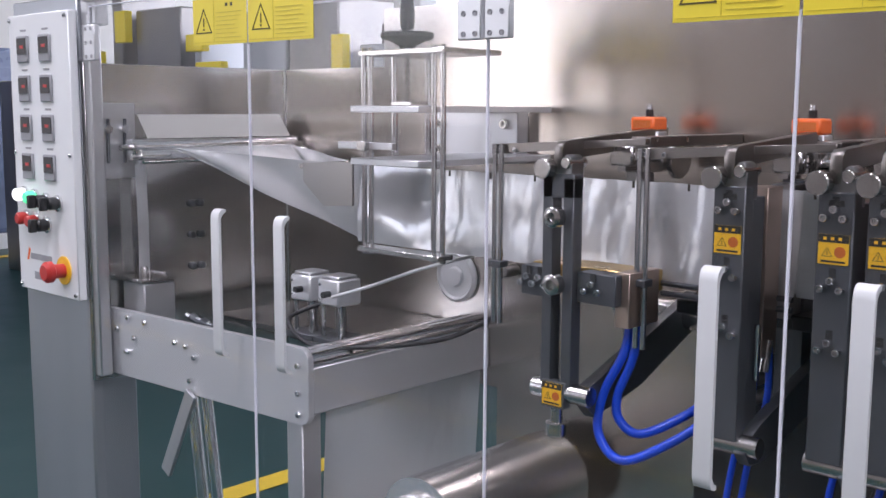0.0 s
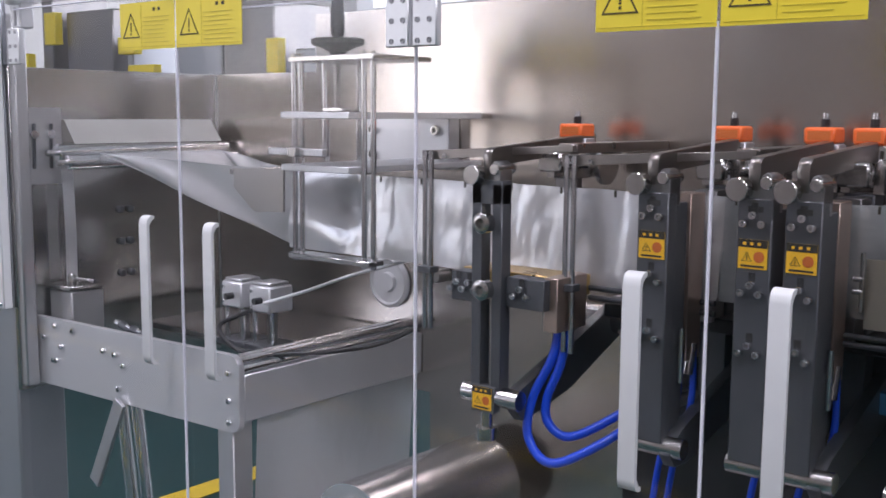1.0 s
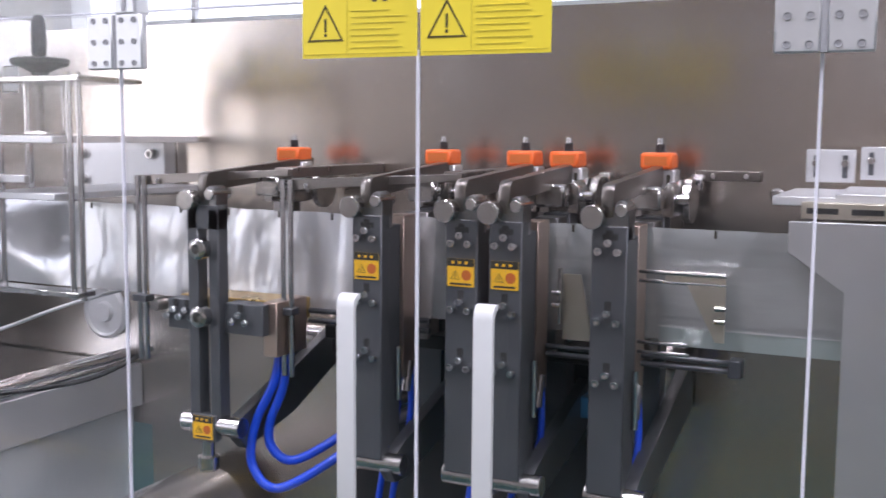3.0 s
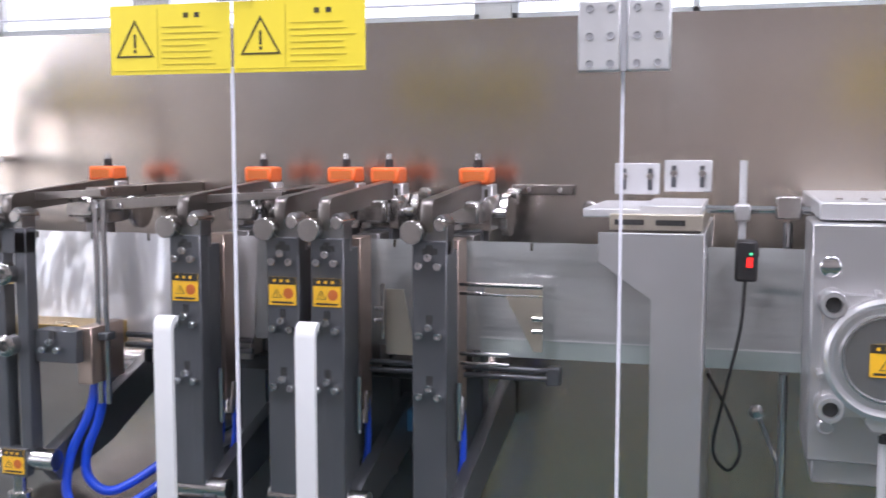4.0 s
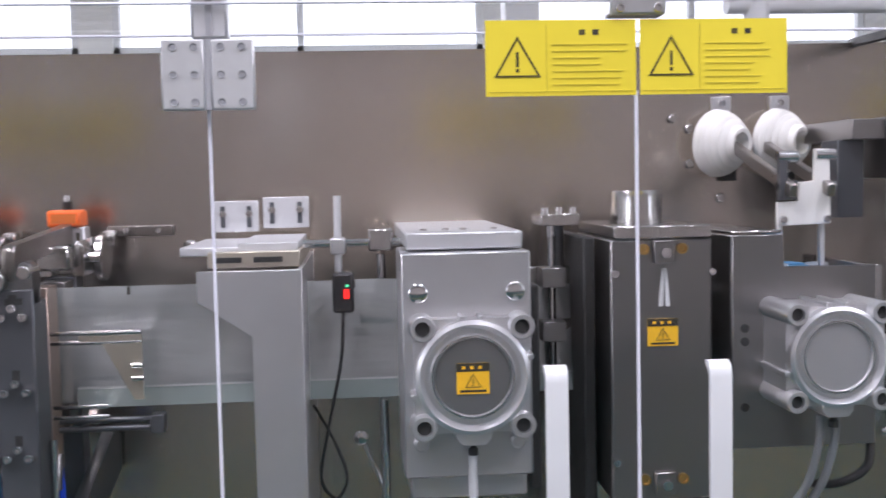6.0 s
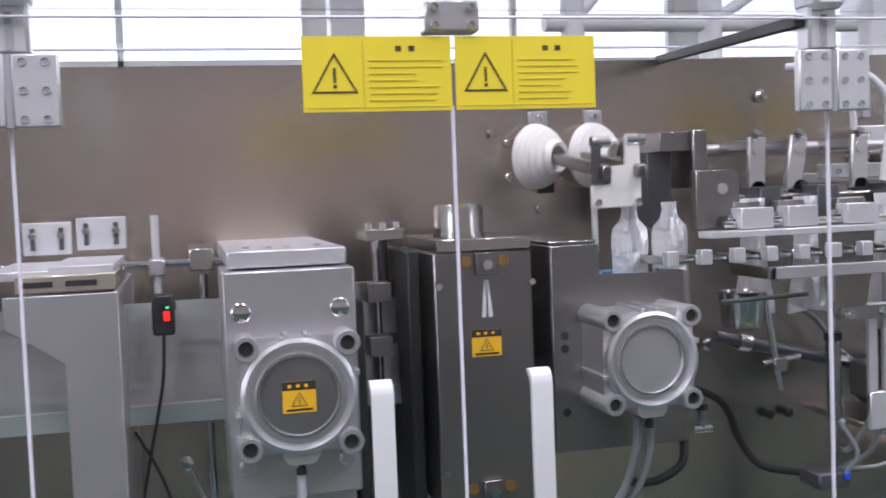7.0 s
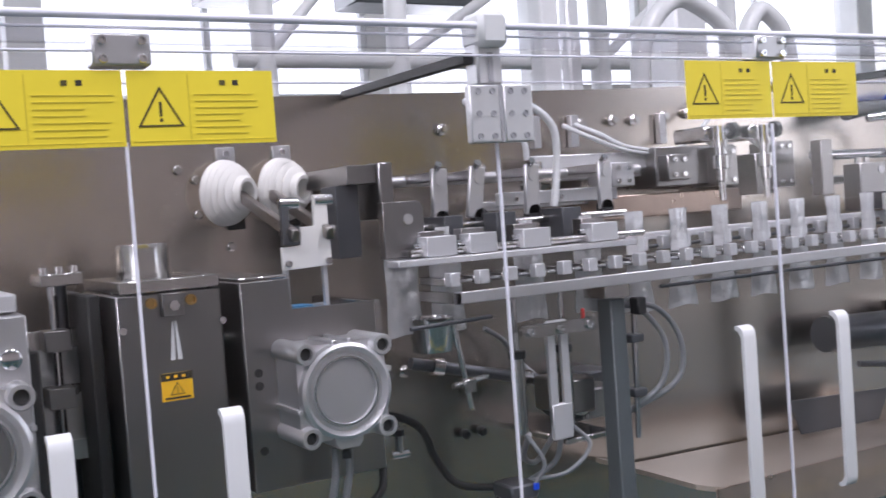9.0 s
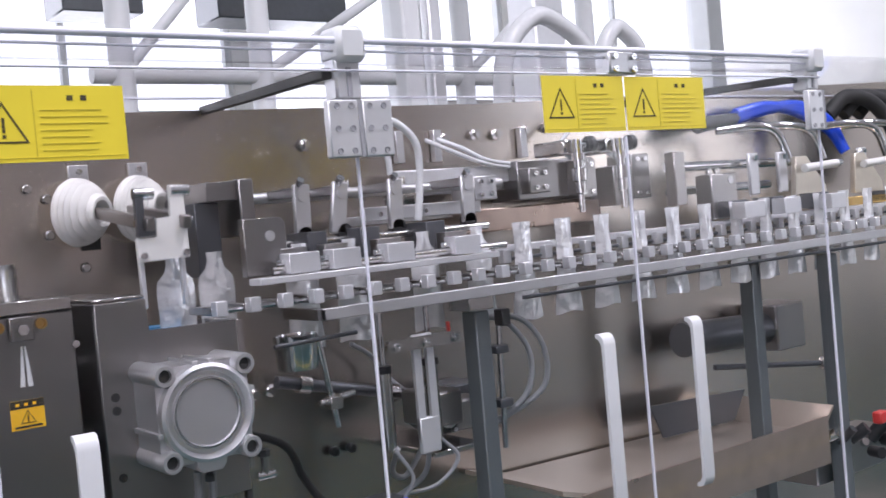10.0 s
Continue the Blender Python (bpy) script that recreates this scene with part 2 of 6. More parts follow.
def lathe(profile, at, axis, seg=32, bm=None):
    """profile: (radius, height) pairs along axis."""
    own = bm or bmesh.new()
    q = Vector(axis).to_track_quat("Z", "Y").to_matrix()
    rings = []
    for r, h in profile:
        rings.append([own.verts.new(Vector(at) + q @ Vector((r * math.cos(2 * math.pi * i / seg), r * math.sin(2 * math.pi * i / seg), h))) for i in range(seg)])
    for a, b in zip(rings, rings[1:]):
        for i in range(seg):
            own.faces.new((a[i], a[(i + 1) % seg], b[(i + 1) % seg], b[i]))
    own.faces.new(rings[0][::-1])
    own.faces.new(rings[-1])
    return own


def tube(points, r, seg=10, steps=8, bm=None):
    own = bm or bmesh.new()
    P = [Vector(p) for p in points]
    P = [2 * P[0] - P[1]] + P + [2 * P[-1] - P[-2]]
    line = []
    for i in range(1, len(P) - 2):
        for k in range(steps):
            t = k / steps
            a, b, c, d = P[i - 1], P[i], P[i + 1], P[i + 2]
            line.append(0.5 * (2 * b + (c - a) * t + (2 * a - 5 * b + 4 * c - d) * t * t + (3 * b - a - 3 * c + d) * t ** 3))
    line.append(P[-2])
    rings, side = [], None
    for i, p in enumerate(line):
        d = (line[min(i + 1, len(line) - 1)] - line[max(i - 1, 0)]).normalized()
        if side is None:
            side = d.orthogonal().normalized()
        side = (side - d * side.dot(d)).normalized()
        up = d.cross(side)
        rings.append([own.verts.new(p + r * (math.cos(2 * math.pi * k / seg) * side + math.sin(2 * math.pi * k / seg) * up)) for k in range(seg)])
    for a, b in zip(rings, rings[1:]):
        for k in range(seg):
            own.faces.new((a[k], a[(k + 1) % seg], b[(k + 1) % seg], b[k]))
    own.faces.new(rings[0][::-1])
    own.faces.new(rings[-1])
    return own


def plate(outline, y0, y1, bm=None, axis="y", bev=0.0):
    """An outline of (a, z) pairs, extruded in depth: a is x for axis y, and y for axis x."""
    own = bm or bmesh.new()
    tmp = bmesh.new()
    at = (lambda a, z, d: (a, d, z)) if axis == "y" else (lambda a, z, d: (d, a, z))
    f = [tmp.verts.new(at(a, z, y0)) for a, z in outline]
    b = [tmp.verts.new(at(a, z, y1)) for a, z in outline]
    n = len(outline)
    tmp.faces.new(f)
    tmp.faces.new(b[::-1])
    for i in range(n):
        tmp.faces.new((f[i], b[i], b[(i + 1) % n], f[(i + 1) % n]))
    if bev:
        bmesh.ops.bevel(tmp, geom=tmp.edges[:], offset=bev, segments=1, affect="EDGES")
    bmesh.ops.recalc_face_normals(tmp, faces=tmp.faces)
    merge(own, tmp)
    return own


def rounded(x0, x1, z0, z1, r, n=5, corners="1111"):
    out = []
    for cx, cz, a0, on in ((x1 - r, z1 - r, 0, corners[0]), (x0 + r, z1 - r, 90, corners[1]), (x0 + r, z0 + r, 180, corners[2]), (x1 - r, z0 + r, 270, corners[3])):
        if on == "1":
            out += [(cx + r * math.cos(radians(a0 + 90 * i / n)), cz + r * math.sin(radians(a0 + 90 * i / n))) for i in range(n + 1)]
        else:
            sx, sz = (1 if a0 in (0, 270) else -1), (1 if a0 in (0, 90) else -1)
            out.append((cx + r * sx, cz + r * sz))
    return out


def bolt(x, y, z, r=0.005, parent=None, way=-1, material=None):
    """A socket screw whose head faces the door side."""
    bm = lathe([(r, 0), (r, r * 0.9), (r * 0.85, r * 1.1), (r * 0.55, r * 1.1), (r * 0.5, r * 0.5)], (x, y, z), (0, way, 0), 12)
    return part("bolt", bm, material or M_CHROME, parent)


def bars(x0, x1, y, z0, z1, n, material, parent, seed=0):
    """Lines of unreadable writing."""
    rnd = random.Random(seed)
    bm = bmesh.new()
    h = (z1 - z0) / n
    for i in range(n):
        z = z1 - (i + 0.5) * h
        box(x0, x0 + (x1 - x0) * rnd.uniform(0.6, 1.0), y - 0.0004, y, z - 0.065 * h, z + 0.065 * h, 0, bm)
    return part("text_bars", bm, material, parent)


def triangle_sign(x, z, s, y, parent, material=None):
    bm = bmesh.new()
    out, inn = [], []
    for k in range(3):
        a = radians(90 + 120 * k)
        out.append((x + s * math.cos(a), z + s * math.sin(a)))
        inn.append((x + 0.86 * s * math.cos(a), z + 0.86 * s * math.sin(a)))
    for k in range(3):
        j = (k + 1) % 3
        plate([out[k], out[j], inn[j], inn[k]], y - 0.0005, y, bm)
    box(x - 0.05 * s, x + 0.05 * s, y - 0.0005, y, z - 0.12 * s, z + 0.42 * s, 0, bm)
    box(x - 0.06 * s, x + 0.06 * s, y - 0.0005, y, z - 0.32 * s, z - 0.2 * s, 0, bm)
    return part("warning_triangle", bm, material or M_INK, parent)

# ---- the hall ----
bm = box(-12, 12, -8, 9, -0.1, 0.0, 0)
floor = single("floor", bm, M_FLOOR, "glossy green epoxy factory floor", "floor", kind="structure")
for y in (-2.4, 4.9):
    single("floor_line", box(-12, 12, y - 0.05, y + 0.05, 0.004, 0.006, 0), M_LINE, "yellow painted line on the green floor", "floor marking", kind="structure")
single("floor_line", box(-3.46, -3.35, 0.6, 1.75, 0.004, 0.006, 0), M_LINE, "yellow painted line on the green floor", "floor marking", kind="structure")
single("floor_line", box(-10.0, -9.88, -2.3, 4.8, 0.004, 0.006, 0), M_LINE, "yellow painted line on the green floor", "floor marking", kind="structure")
single("ceiling", box(-12, 12, -8, 9, 5.2, 5.3, 0), M_CEIL, "white sheet ceiling of the factory hall", "ceiling", kind="structure")
# Unseen wall behind the camera; its brown tone warms the plate's reflections.
bm = box(-12, 12, -8, -7.8, 0, 1.2, 0)
box(-12, 12, -8, -7.8, 4.4, 5.2, 0, bm)
for a_, b_ in ((-12, -11.7), (-7.25, 8.4), (11.6, 12)):
    box(a_, b_, -8, -7.8, 1.2, 4.4, 0, bm)
single("wall_south", bm, M_WALLF, "unseen brownish hall wall behind the camera with two wide windows", "wall", kind="structure")
single("wall_west", box(-12, -11.8, -7.8, 8.8, 0, 5.2, 0), M_WALL, "white painted hall wall", "wall", kind="structure")
single("wall_east", box(11.8, 12, -7.8, 8.8, 0, 5.2, 0), M_WALL, "white painted hall wall", "wall", kind="structure")
# the far wall, with a band of windows
bm = box(-11.8, 11.8, 8.6, 8.8, 0, 0.9, 0)
box(-11.8, 11.8, 8.6, 8.8, 4.4, 5.2, 0, bm)
WIN = [-9.6, -6.0, -2.4, 1.2, 4.8, 8.4]
edges = [-11.8] + [e for w in WIN for e in (w, w + 3.3)] + [11.8]
for a, b in zip(edges[0::2], edges[1::2]):
    box(a, b, 8.6, 8.8, 0.9, 4.4, 0, bm)
single("wall_north", bm, M_WALL, "white hall wall with a row of tall windows", "wall", kind="structure")
for i, w in enumerate(WIN):
    win = thing("window_%d" % (i + 1), (w, 8.65, 0.9), "tall bright factory window with a white frame", "window", "hall windows", "structure")
    bm = box(w, w + 0.06, 8.62, 8.7, 0.9, 4.4, 0.004)
    box(w + 3.24, w + 3.3, 8.62, 8.7, 0.9, 4.4, 0.004, bm)
    box(w + 1.62, w + 1.68, 8.62, 8.7, 0.9, 4.4, 0.004, bm)
    for z in (0.9, 2.6, 4.34):
        box(w, w + 3.3, 8.62, 8.7, z, z + 0.06, 0.004, bm)
    part("window_frame", bm, M_TRUSS, win)
single("backdrop", box(-14, 14, 9.4, 9.45, 0, 6, 0), M_DAY, "bright overcast daylight outside the windows", "sky", kind="structure")

# ---- machine frame ----
# the long back plate
bm = plate([(-1.905, 0.87), (-1.60, 0.87), (-1.60, 0.30), (2.75, 0.30), (2.75, 1.665), (1.0, 1.602), (0.2, 1.592), (-1.905, 1.588)], 0.48, 0.49)
single("wall_machine_back", bm, M_PLATE, "brushed stainless back plate of the packing machine", "machine panel", kind="structure")
bm = plate([(-2.22, 0.87), (-1.907, 0.87), (-1.907, 1.475), (-2.22, 1.475)], 0.482, 0.49)
single("wall_machine_back_low", bm, M_PLATE, "lower stainless back plate beside the film rollers", "machine panel", kind="structure")
single("wall_machine_end", box(-2.235, -2.222, 0.0, 0.48, 0.86, 1.475, 0.001), M_POLISH, "polished stainless end panel with bolt holes", "machine panel", kind="structure")
single("machine_base", box(-1.6, 2.75, 0.02, 0.478, 0.0, 0.42, 0.004), M_GREY, "dark stainless machine base tray", "machine base", kind="structure")

for z in (1.195, 1.13, 1.064):
    for y in (0.228, 0.250):
        single("panel_bolt", lathe([(0.0075, 0), (0.0075, 0.006), (0.005, 0.008)], (-2.222, y, z), (1, 0, 0), 14), M_DARK, "dark bolt head in the end panel", "bolt", "end panel bolts")
# control cabinet, its depth cut short to fit the camera's view past its side
cab = thing("control_cabinet", (-2.43, 0.2, 0), "stainless control cabinet with a white switch panel, made shallow to fit the camera's view", "cabinet")
part("body", box(-2.497, -2.238, 0.0, 0.10, 0.0, 1.475, 0.004), M_CAB, cab)
part("panel_housing", box(-2.492, -2.234, -0.003, 0.032, 1.477, 1.60, 0.003), M_CAB, cab)
part("corner_post", box(-2.231, -2.205, 0.004, 0.03, 0.87, 1.64, 0.003), M_ALU, cab)
face = part("panel", box(-2.475, -2.232, -0.022, -0.004, 1.02, 1.572, 0.002), M_PANELW, cab, "white enamelled switch panel")
for r in range(4):
    for cix, x in enumerate((-2.412, -2.322)):
        z = 1.505 - 0.077 * r
        bm = box(x - 0.022, x + 0.022, -0.027, -0.022, z - 0.026, z + 0.026, 0.0015)
        ctl = part("temperature_controller", bm, M_GREYINK, face, "grey temperature controller")
        bm = box(x - 0.018, x + 0.018, -0.0285, -0.027, z - 0.010, z + 0.021, 0)
        part("display", bm, M_SCREEN, face)
        bm = box(x - 0.004, x + 0.010, -0.0292, -0.0285, z + 0.001, z + 0.007, 0)
        part("digits", bm, M_RED, face)
        bm = box(x - 0.012, x + 0.012, -0.0226, -0.022, z + 0.034, z + 0.038, 0)
        part("text_bars", bm, M_GREYINK, face)
for k, (x, z, m) in enumerate(((-2.435, 1.216, M_LEDW), (-2.392, 1.213, M_LEDG), (-2.345, 1.208, M_BLACK), (-2.297, 1.206, M_BLACK), (-2.43, 1.168, M_RED), (-2.388, 1.165, M_RED), (-2.345, 1.16, M_BLACK))):
    part("button_collar", lathe([(0.0165, 0), (0.0165, 0.004), (0.013, 0.006)], (x, -0.022, z), (0, -1, 0), 20), M_CHROME, face)
    bm = lathe([(0.0125, 0), (0.0125, 0.016), (0.009, 0.02)], (x, -0.026, z), (0, -1, 0), 20)
    if m is M_BLACK:
        box(x - 0.005, x + 0.005, -0.062, -0.046, z - 0.013, z + 0.013, 0.002, bm)
    part("push_button", bm, m, face)
bm = lathe([(0.028, 0), (0.028, 0.003)], (-2.285, -0.022, 1.075), (0, -1, 0), 28)
part("stop_ring", bm, M_AMBER, face, "amber emergency stop ring")
bm = lathe([(0.014, 0), (0.014, 0.022), (0.021, 0.026), (0.021, 0.036), (0.015, 0.042)], (-2.285, -0.024, 1.075), (0, -1, 0), 24)
part("stop_button", bm, M_RED, face, "red mushroom emergency stop")
bm = plate([(-2.44, 1.082), (-2.432, 1.082), (-2.424, 1.105), (-2.430, 1.108)], -0.0228, -0.022)
part("logo_stroke", bm, M_ORANGE, face)
bm = box(-2.424, -2.335, -0.0228, -0.022, 1.085, 1.097, 0)
part("logo_bar", bm, M_GREYINK, face)
bm = box(-2.41, -2.345, -0.0226, -0.022, 1.045, 1.06, 0)
part("text_bars", bm, M_GREYINK, face)
for x in (-2.466, -2.241):
    for z in (1.03, 1.3, 1.562):
        bolt(x, -0.022, z, 0.004, face)

# ---- acrylic front doors ----
SEAM = [-1.703, -0.816, -0.015, 0.833]
HINGE = [-2.19, -1.216, -0.417, 0.396, 1.287]
ZTOP = 1.60


def door(x0, x1):
    d = thing("acrylic_door", ((x0 + x1) / 2, 0, 0.55), "clear acrylic guard door with sawn edges", "door", "guard doors")
    pane = part("pane", box(x0 + 0.0005, x1 - 0.0005, -0.004, 0.004, 0.55, 1.572, 0), M_ACR, d)
    pane.visible_shadow = False
    for x in (x1 - 0.003,):
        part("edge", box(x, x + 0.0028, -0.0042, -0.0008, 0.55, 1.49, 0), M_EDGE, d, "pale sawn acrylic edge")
    return d


def pull(x, parent, side):
    """A white bow handle."""
    bm = bmesh.new()
    pts = [(-0.004, 0.985), (-0.009, 0.985), (-0.014, 0.987), (-0.0175, 0.993), (-0.019, 1.0), (-0.019, 1.214), (-0.0175, 1.222), (-0.014, 1.227), (-0.009, 1.229), (-0.004, 1.229)]
    w, th = 0.0108, 0.005
    inner = [(min(a + th, -0.004) if 0 < i < 9 else a, b + (th if i < 4 else -th if i > 5 else 0)) for i, (a, b) in enumerate(pts)]
    plate(pts + inner[::-1], x - w, x + w, bm, "x")
    part("handle", bm, M_WHITE, parent, "white bow handle")


def label_pair(d, x0, x1, z0, z1, seed):
    part("warning_label", box(x0, x1, -0.0052, -0.0042, z0, z1, 0), M_YELLOW, d, "yellow warning label with small print")
    w, h = x1 - x0, z1 - z0
    triangle_sign(x0 + 0.21 * w, z0 + 0.43 * h, 0.36 * h, -0.0053, d, M_LABINK)
    bars(x0 + 0.44 * w, x0 + 0.95 * w, -0.0054, z0 + 0.1 * h, z0 + 0.72 * h, 7, M_INKY, d, seed)
    part("text_bars", box(x0 + 0.62 * w, x0 + 0.66 * w, -0.0056, -0.0052, z0 + 0.8 * h, z0 + 0.87 * h, 0), M_LABINK, d)
    part("text_bars", box(x0 + 0.71 * w, x0 + 0.75 * w, -0.0056, -0.0052, z0 + 0.8 * h, z0 + 0.87 * h, 0), M_INK, d)
    part("rule_line", box(x0 + 0.40 * w, x0 + 0.405 * w, -0.0056, -0.0052, z0 + 0.06 * h, z0 + 0.94 * h, 0), M_INKY, d)
    part("rule_line", box(x0 + 0.02 * w, x1 - 0.02 * w, -0.0056, -0.0052, z0 + 0.05 * h, z0 + 0.06 * h, 0), M_INKY, d)


LZ = [(1.492, 1.565), (1.484, 1.556), (1.486, 1.557), (1.498, 1.572)]
LX = [(-1.848, -1.547), (-0.958, -0.671), (-0.161, 0.131), (0.681, 1.0)]
HX = [(-1.783, -1.620), (-0.897, -0.734), (-0.1, 0.060), (0.750, 0.929)]
DOORS = []
for i, s in enumerate(SEAM):
    left = door(HINGE[i], s)
    right = door(s, HINGE[i + 1])
    label_pair(left, LX[i][0], s - 0.002, *LZ[i], i)
    label_pair(right, s + 0.002, LX[i][1], *LZ[i], i + 10)
    pull(HX[i][0], left, 1)
    pull(HX[i][1], right, -1)
    DOORS += [left, right]
    # catch at the head of the pair
    zc = LZ[i][1] + 0.004
    catch = part("catch_block", box(s - 0.027, s + 0.027, -0.008, 0.02, zc, zc + 0.03, 0.002), M_ALU, left, "steel door catch block")
    for dx in (-0.018, 0.018):
        for dz in (0.006, 0.023):
            bolt(s + dx, -0.008, zc + dz, 0.0045, catch)
for i, x in enumerate(HINGE):
    z0 = 1.477 + (0.012 if i == 4 else 0)
    for sgn in (-1, 1):
        if (i == 0 and sgn < 0) or (i == 4 and sgn > 0):
            continue
        d = DOORS[2 * i - 1] if sgn < 0 else DOORS[2 * i]
        a, b = sorted((x + sgn * 0.003, x + sgn * 0.042))
        leaf = part("hinge_leaf", box(a, b, -0.016, -0.005, z0, z0 + 0.064, 0.0015), M_ALUW, d, "pale aluminium hinge leaf")
        for dx in (0.012, 0.031):
            for dz in (0.007, 0.032, 0.057):
                bm = lathe([(0.0036, 0), (0.0036, 0.0012), (0.003, 0.0012), (0.0026, 0.0004)], (x + sgn * dx, -0.016, z0 + dz), (0, -1, 0), 12)
                part("screw", bm, M_GREYINK, leaf)
        if sgn > 0 or i == 4:
            part("hinge_knuckle", cyl((x, -0.012, z0), (x, -0.012, z0 + 0.064), 0.0042, 14), M_GREYINK, d)
    post = thing("frame_post", (x, 0.02, 1.54), "pale aluminium post with a white cap above the hinge", "post", "head posts")
    part("post", box(x - 0.017, x + 0.017, 0.003, 0.03, z0 + 0.066, 1.612, 0.003), M_ALUW, post)
    part("groove", box(x - 0.003, x + 0.003, 0.0015, 0.0032, z0 + 0.07, 1.58, 0), M_GREYINK, post)
    part("cap", box(x - 0.019, x + 0.019, -0.012, 0.034, 1.585, 1.625, 0.006), M_WHITE, post)
# head rail, cover sheet
single("head_rail", box(-2.19, 1.30, 0.004, 0.022, 1.585, 1.606, 0.003), M_CLEARRAIL, "thick clear acrylic head rail", "rail", kind="structure")
cov = single("top_cover", box(-2.19, 2.3, 0.0, 0.47, 1.606, 1.612, 0.001), M_ACR, "clear acrylic cover sheet", "cover", kind="structure")
cov.visible_shadow = False
# Pale rods stand in for light caught along the clear rail and cover.
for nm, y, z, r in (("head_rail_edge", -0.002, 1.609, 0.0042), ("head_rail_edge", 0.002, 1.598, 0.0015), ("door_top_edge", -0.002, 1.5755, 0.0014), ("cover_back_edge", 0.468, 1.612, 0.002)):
    single(nm, cyl((-2.19, y, z), (1.30 if y < 0.4 else 2.3, y, z), r, 10), M_EDGE, "pale opaque rod painted for the bright edge of the clear acrylic", "edge", kind="structure")
for x in (0.372, 1.25):
    single("stay_bar", box(-0.006, 0.006, 0.0, 0.49, -0.006, 0.006, 0.001, turn=pose(x, 0.01, 1.574, 2.6, 0, -8)), M_RUBBER, "dark steel stay bar to the back plate", "bar", "stay bars")

# ---- film unwind and table ----
tab = thing("unwind_table", (-1.95, 0.25, 0.42), "light grey side plate table under the film former", "machine table")
out = [(-2.222, 1.003), (-2.222, 0.872), (-1.637, 0.888)] + [(-1.637 + 0.02 * math.sin(radians(a)), 0.908 - 0.02 * math.cos(radians(a))) for a in (20, 45, 70, 90)] + [(-1.617 - 0.02 + 0.02 * math.cos(radians(a)), 0.994 + 0.02 * math.sin(radians(a))) for a in (0, 25, 50, 75, 90)]
part("side_plate", plate(out, 0.035, 0.047, bev=0.001), M_ALUW, tab)
for x, z in ((-2.19, 0.965), (-2.15, 0.992), (-2.13, 0.955), (-2.16, 0.925), (-2.15, 0.925), (-1.99, 0.968), (-1.955, 0.966), (-1.93, 0.95), (-1.64, 0.985), (-1.64, 0.94), (-1.64, 0.905), (-1.68, 0.99), (-1.945, 0.905), (-2.09, 0.99)):
    bolt(x, 0.035, z, 0.0055, tab)
part("cross_beam", box(-1.648, -1.620, 0.048, 0.479, 0.905, 0.982, 0.002), M_ALUW, tab)
for dx, dz, rr in ((0.006, 0.002, 0.008), (0.026, -0.006, 0.006), (-0.022, 0.0, 0.007)):
    part("roller", cyl((-1.655 + dx, 0.047, 0.995 + dz), (-1.655 + dx, 0.48, 0.995 + dz), rr, 20), M_CHROME, tab)
part("deck", box(-2.1, -1.66, 0.20, 0.47, 0.972, 0.984, 0.001), M_STEEL, tab)
for x, y in ((-1.66, 0.06), (-1.72, 0.4)):
    part("leg", box(x - 0.02, x + 0.02, y - 0.02, y + 0.02, 0.0, 0.905, 0.002), M_ALU, tab)
part("brace", box(-0.014, 0.014, -0.004, 0.004, -0.19, 0.0, 0.001, turn=pose(-1.935, 0.028, 0.885, 0, 28, 0)), M_ALU, tab)
for x in (-2.08, -2.03):
    part("strut", cyl((x, 0.12, 0.89), (x + 0.075, 0.15, 0.0), 0.012, 16), M_CHROME, tab)

for cx in (-1.80, -1.725):
    pc = thing("pneumatic_cylinder", (cx, 0.2, 0.984), "small aluminium pneumatic cylinder on guide rods", "cylinder", "film clamp cylinders")
    part("body", box(cx - 0.027, cx + 0.027, 0.17, 0.225, 1.052, 1.098, 0.003), M_ALUW, pc)
    part("cap", box(cx - 0.022, cx + 0.022, 0.175, 0.22, 1.0985, 1.104, 0.002), M_ALU, pc)
    for sz_ in (1.062, 1.088):
        bolt(cx - 0.018, 0.17, sz_, 0.003, pc)
    for dx in (-0.022, 0.022):
        part("guide_rod", cyl((cx + dx, 0.18, 0.984), (cx + dx, 0.18, 1.054), 0.0045, 12), M_CHROME, pc)
    part("rod", cyl((cx, 0.20, 0.984), (cx, 0.20, 1.05), 0.009, 14), M_GREY, pc)
    part("foot", box(cx - 0.036, cx + 0.036, 0.165, 0.235, 0.984, 0.994, 0.001), M_DARK, pc)
    part("fitting", cyl((cx + 0.01, 0.165, 1.075), (cx + 0.01, 0.15, 1.075), 0.006, 12), M_BLACK, pc)
single("air_hose", tube([(-1.72, 0.15, 1.06), (-1.77, 0.12, 1.03), (-1.72, 0.12, 0.995), (-1.62, 0.14, 1.0), (-1.5, 0.22, 1.02), (-1.44, 0.3, 1.06)], 0.004), M_BLACK, "thin black air hose lying along the rollers", "hose", "air hoses")
single("sensor_cable", tube([(-1.69, 0.15, 1.075), (-1.62, 0.18, 1.1), (-1.55, 0.22, 1.13), (-1.5, 0.3, 1.15)], 0.003), M_TUBE, "thin white sensor cable", "cable", "air hoses")
for x, z, rr in ((-1.50, 1.10, 0.014), (-1.47, 1.09, 0.014), (-1.56, 1.1, 0.012)):
    single("idle_roller", lathe([(rr, 0), (rr, 0.03), (rr * 0.8, 0.034)], (x, 0.479, z), (0, -1, 0), 18), M_GREY, "turned grey roller end on the back plate", "roller", "roller ends")

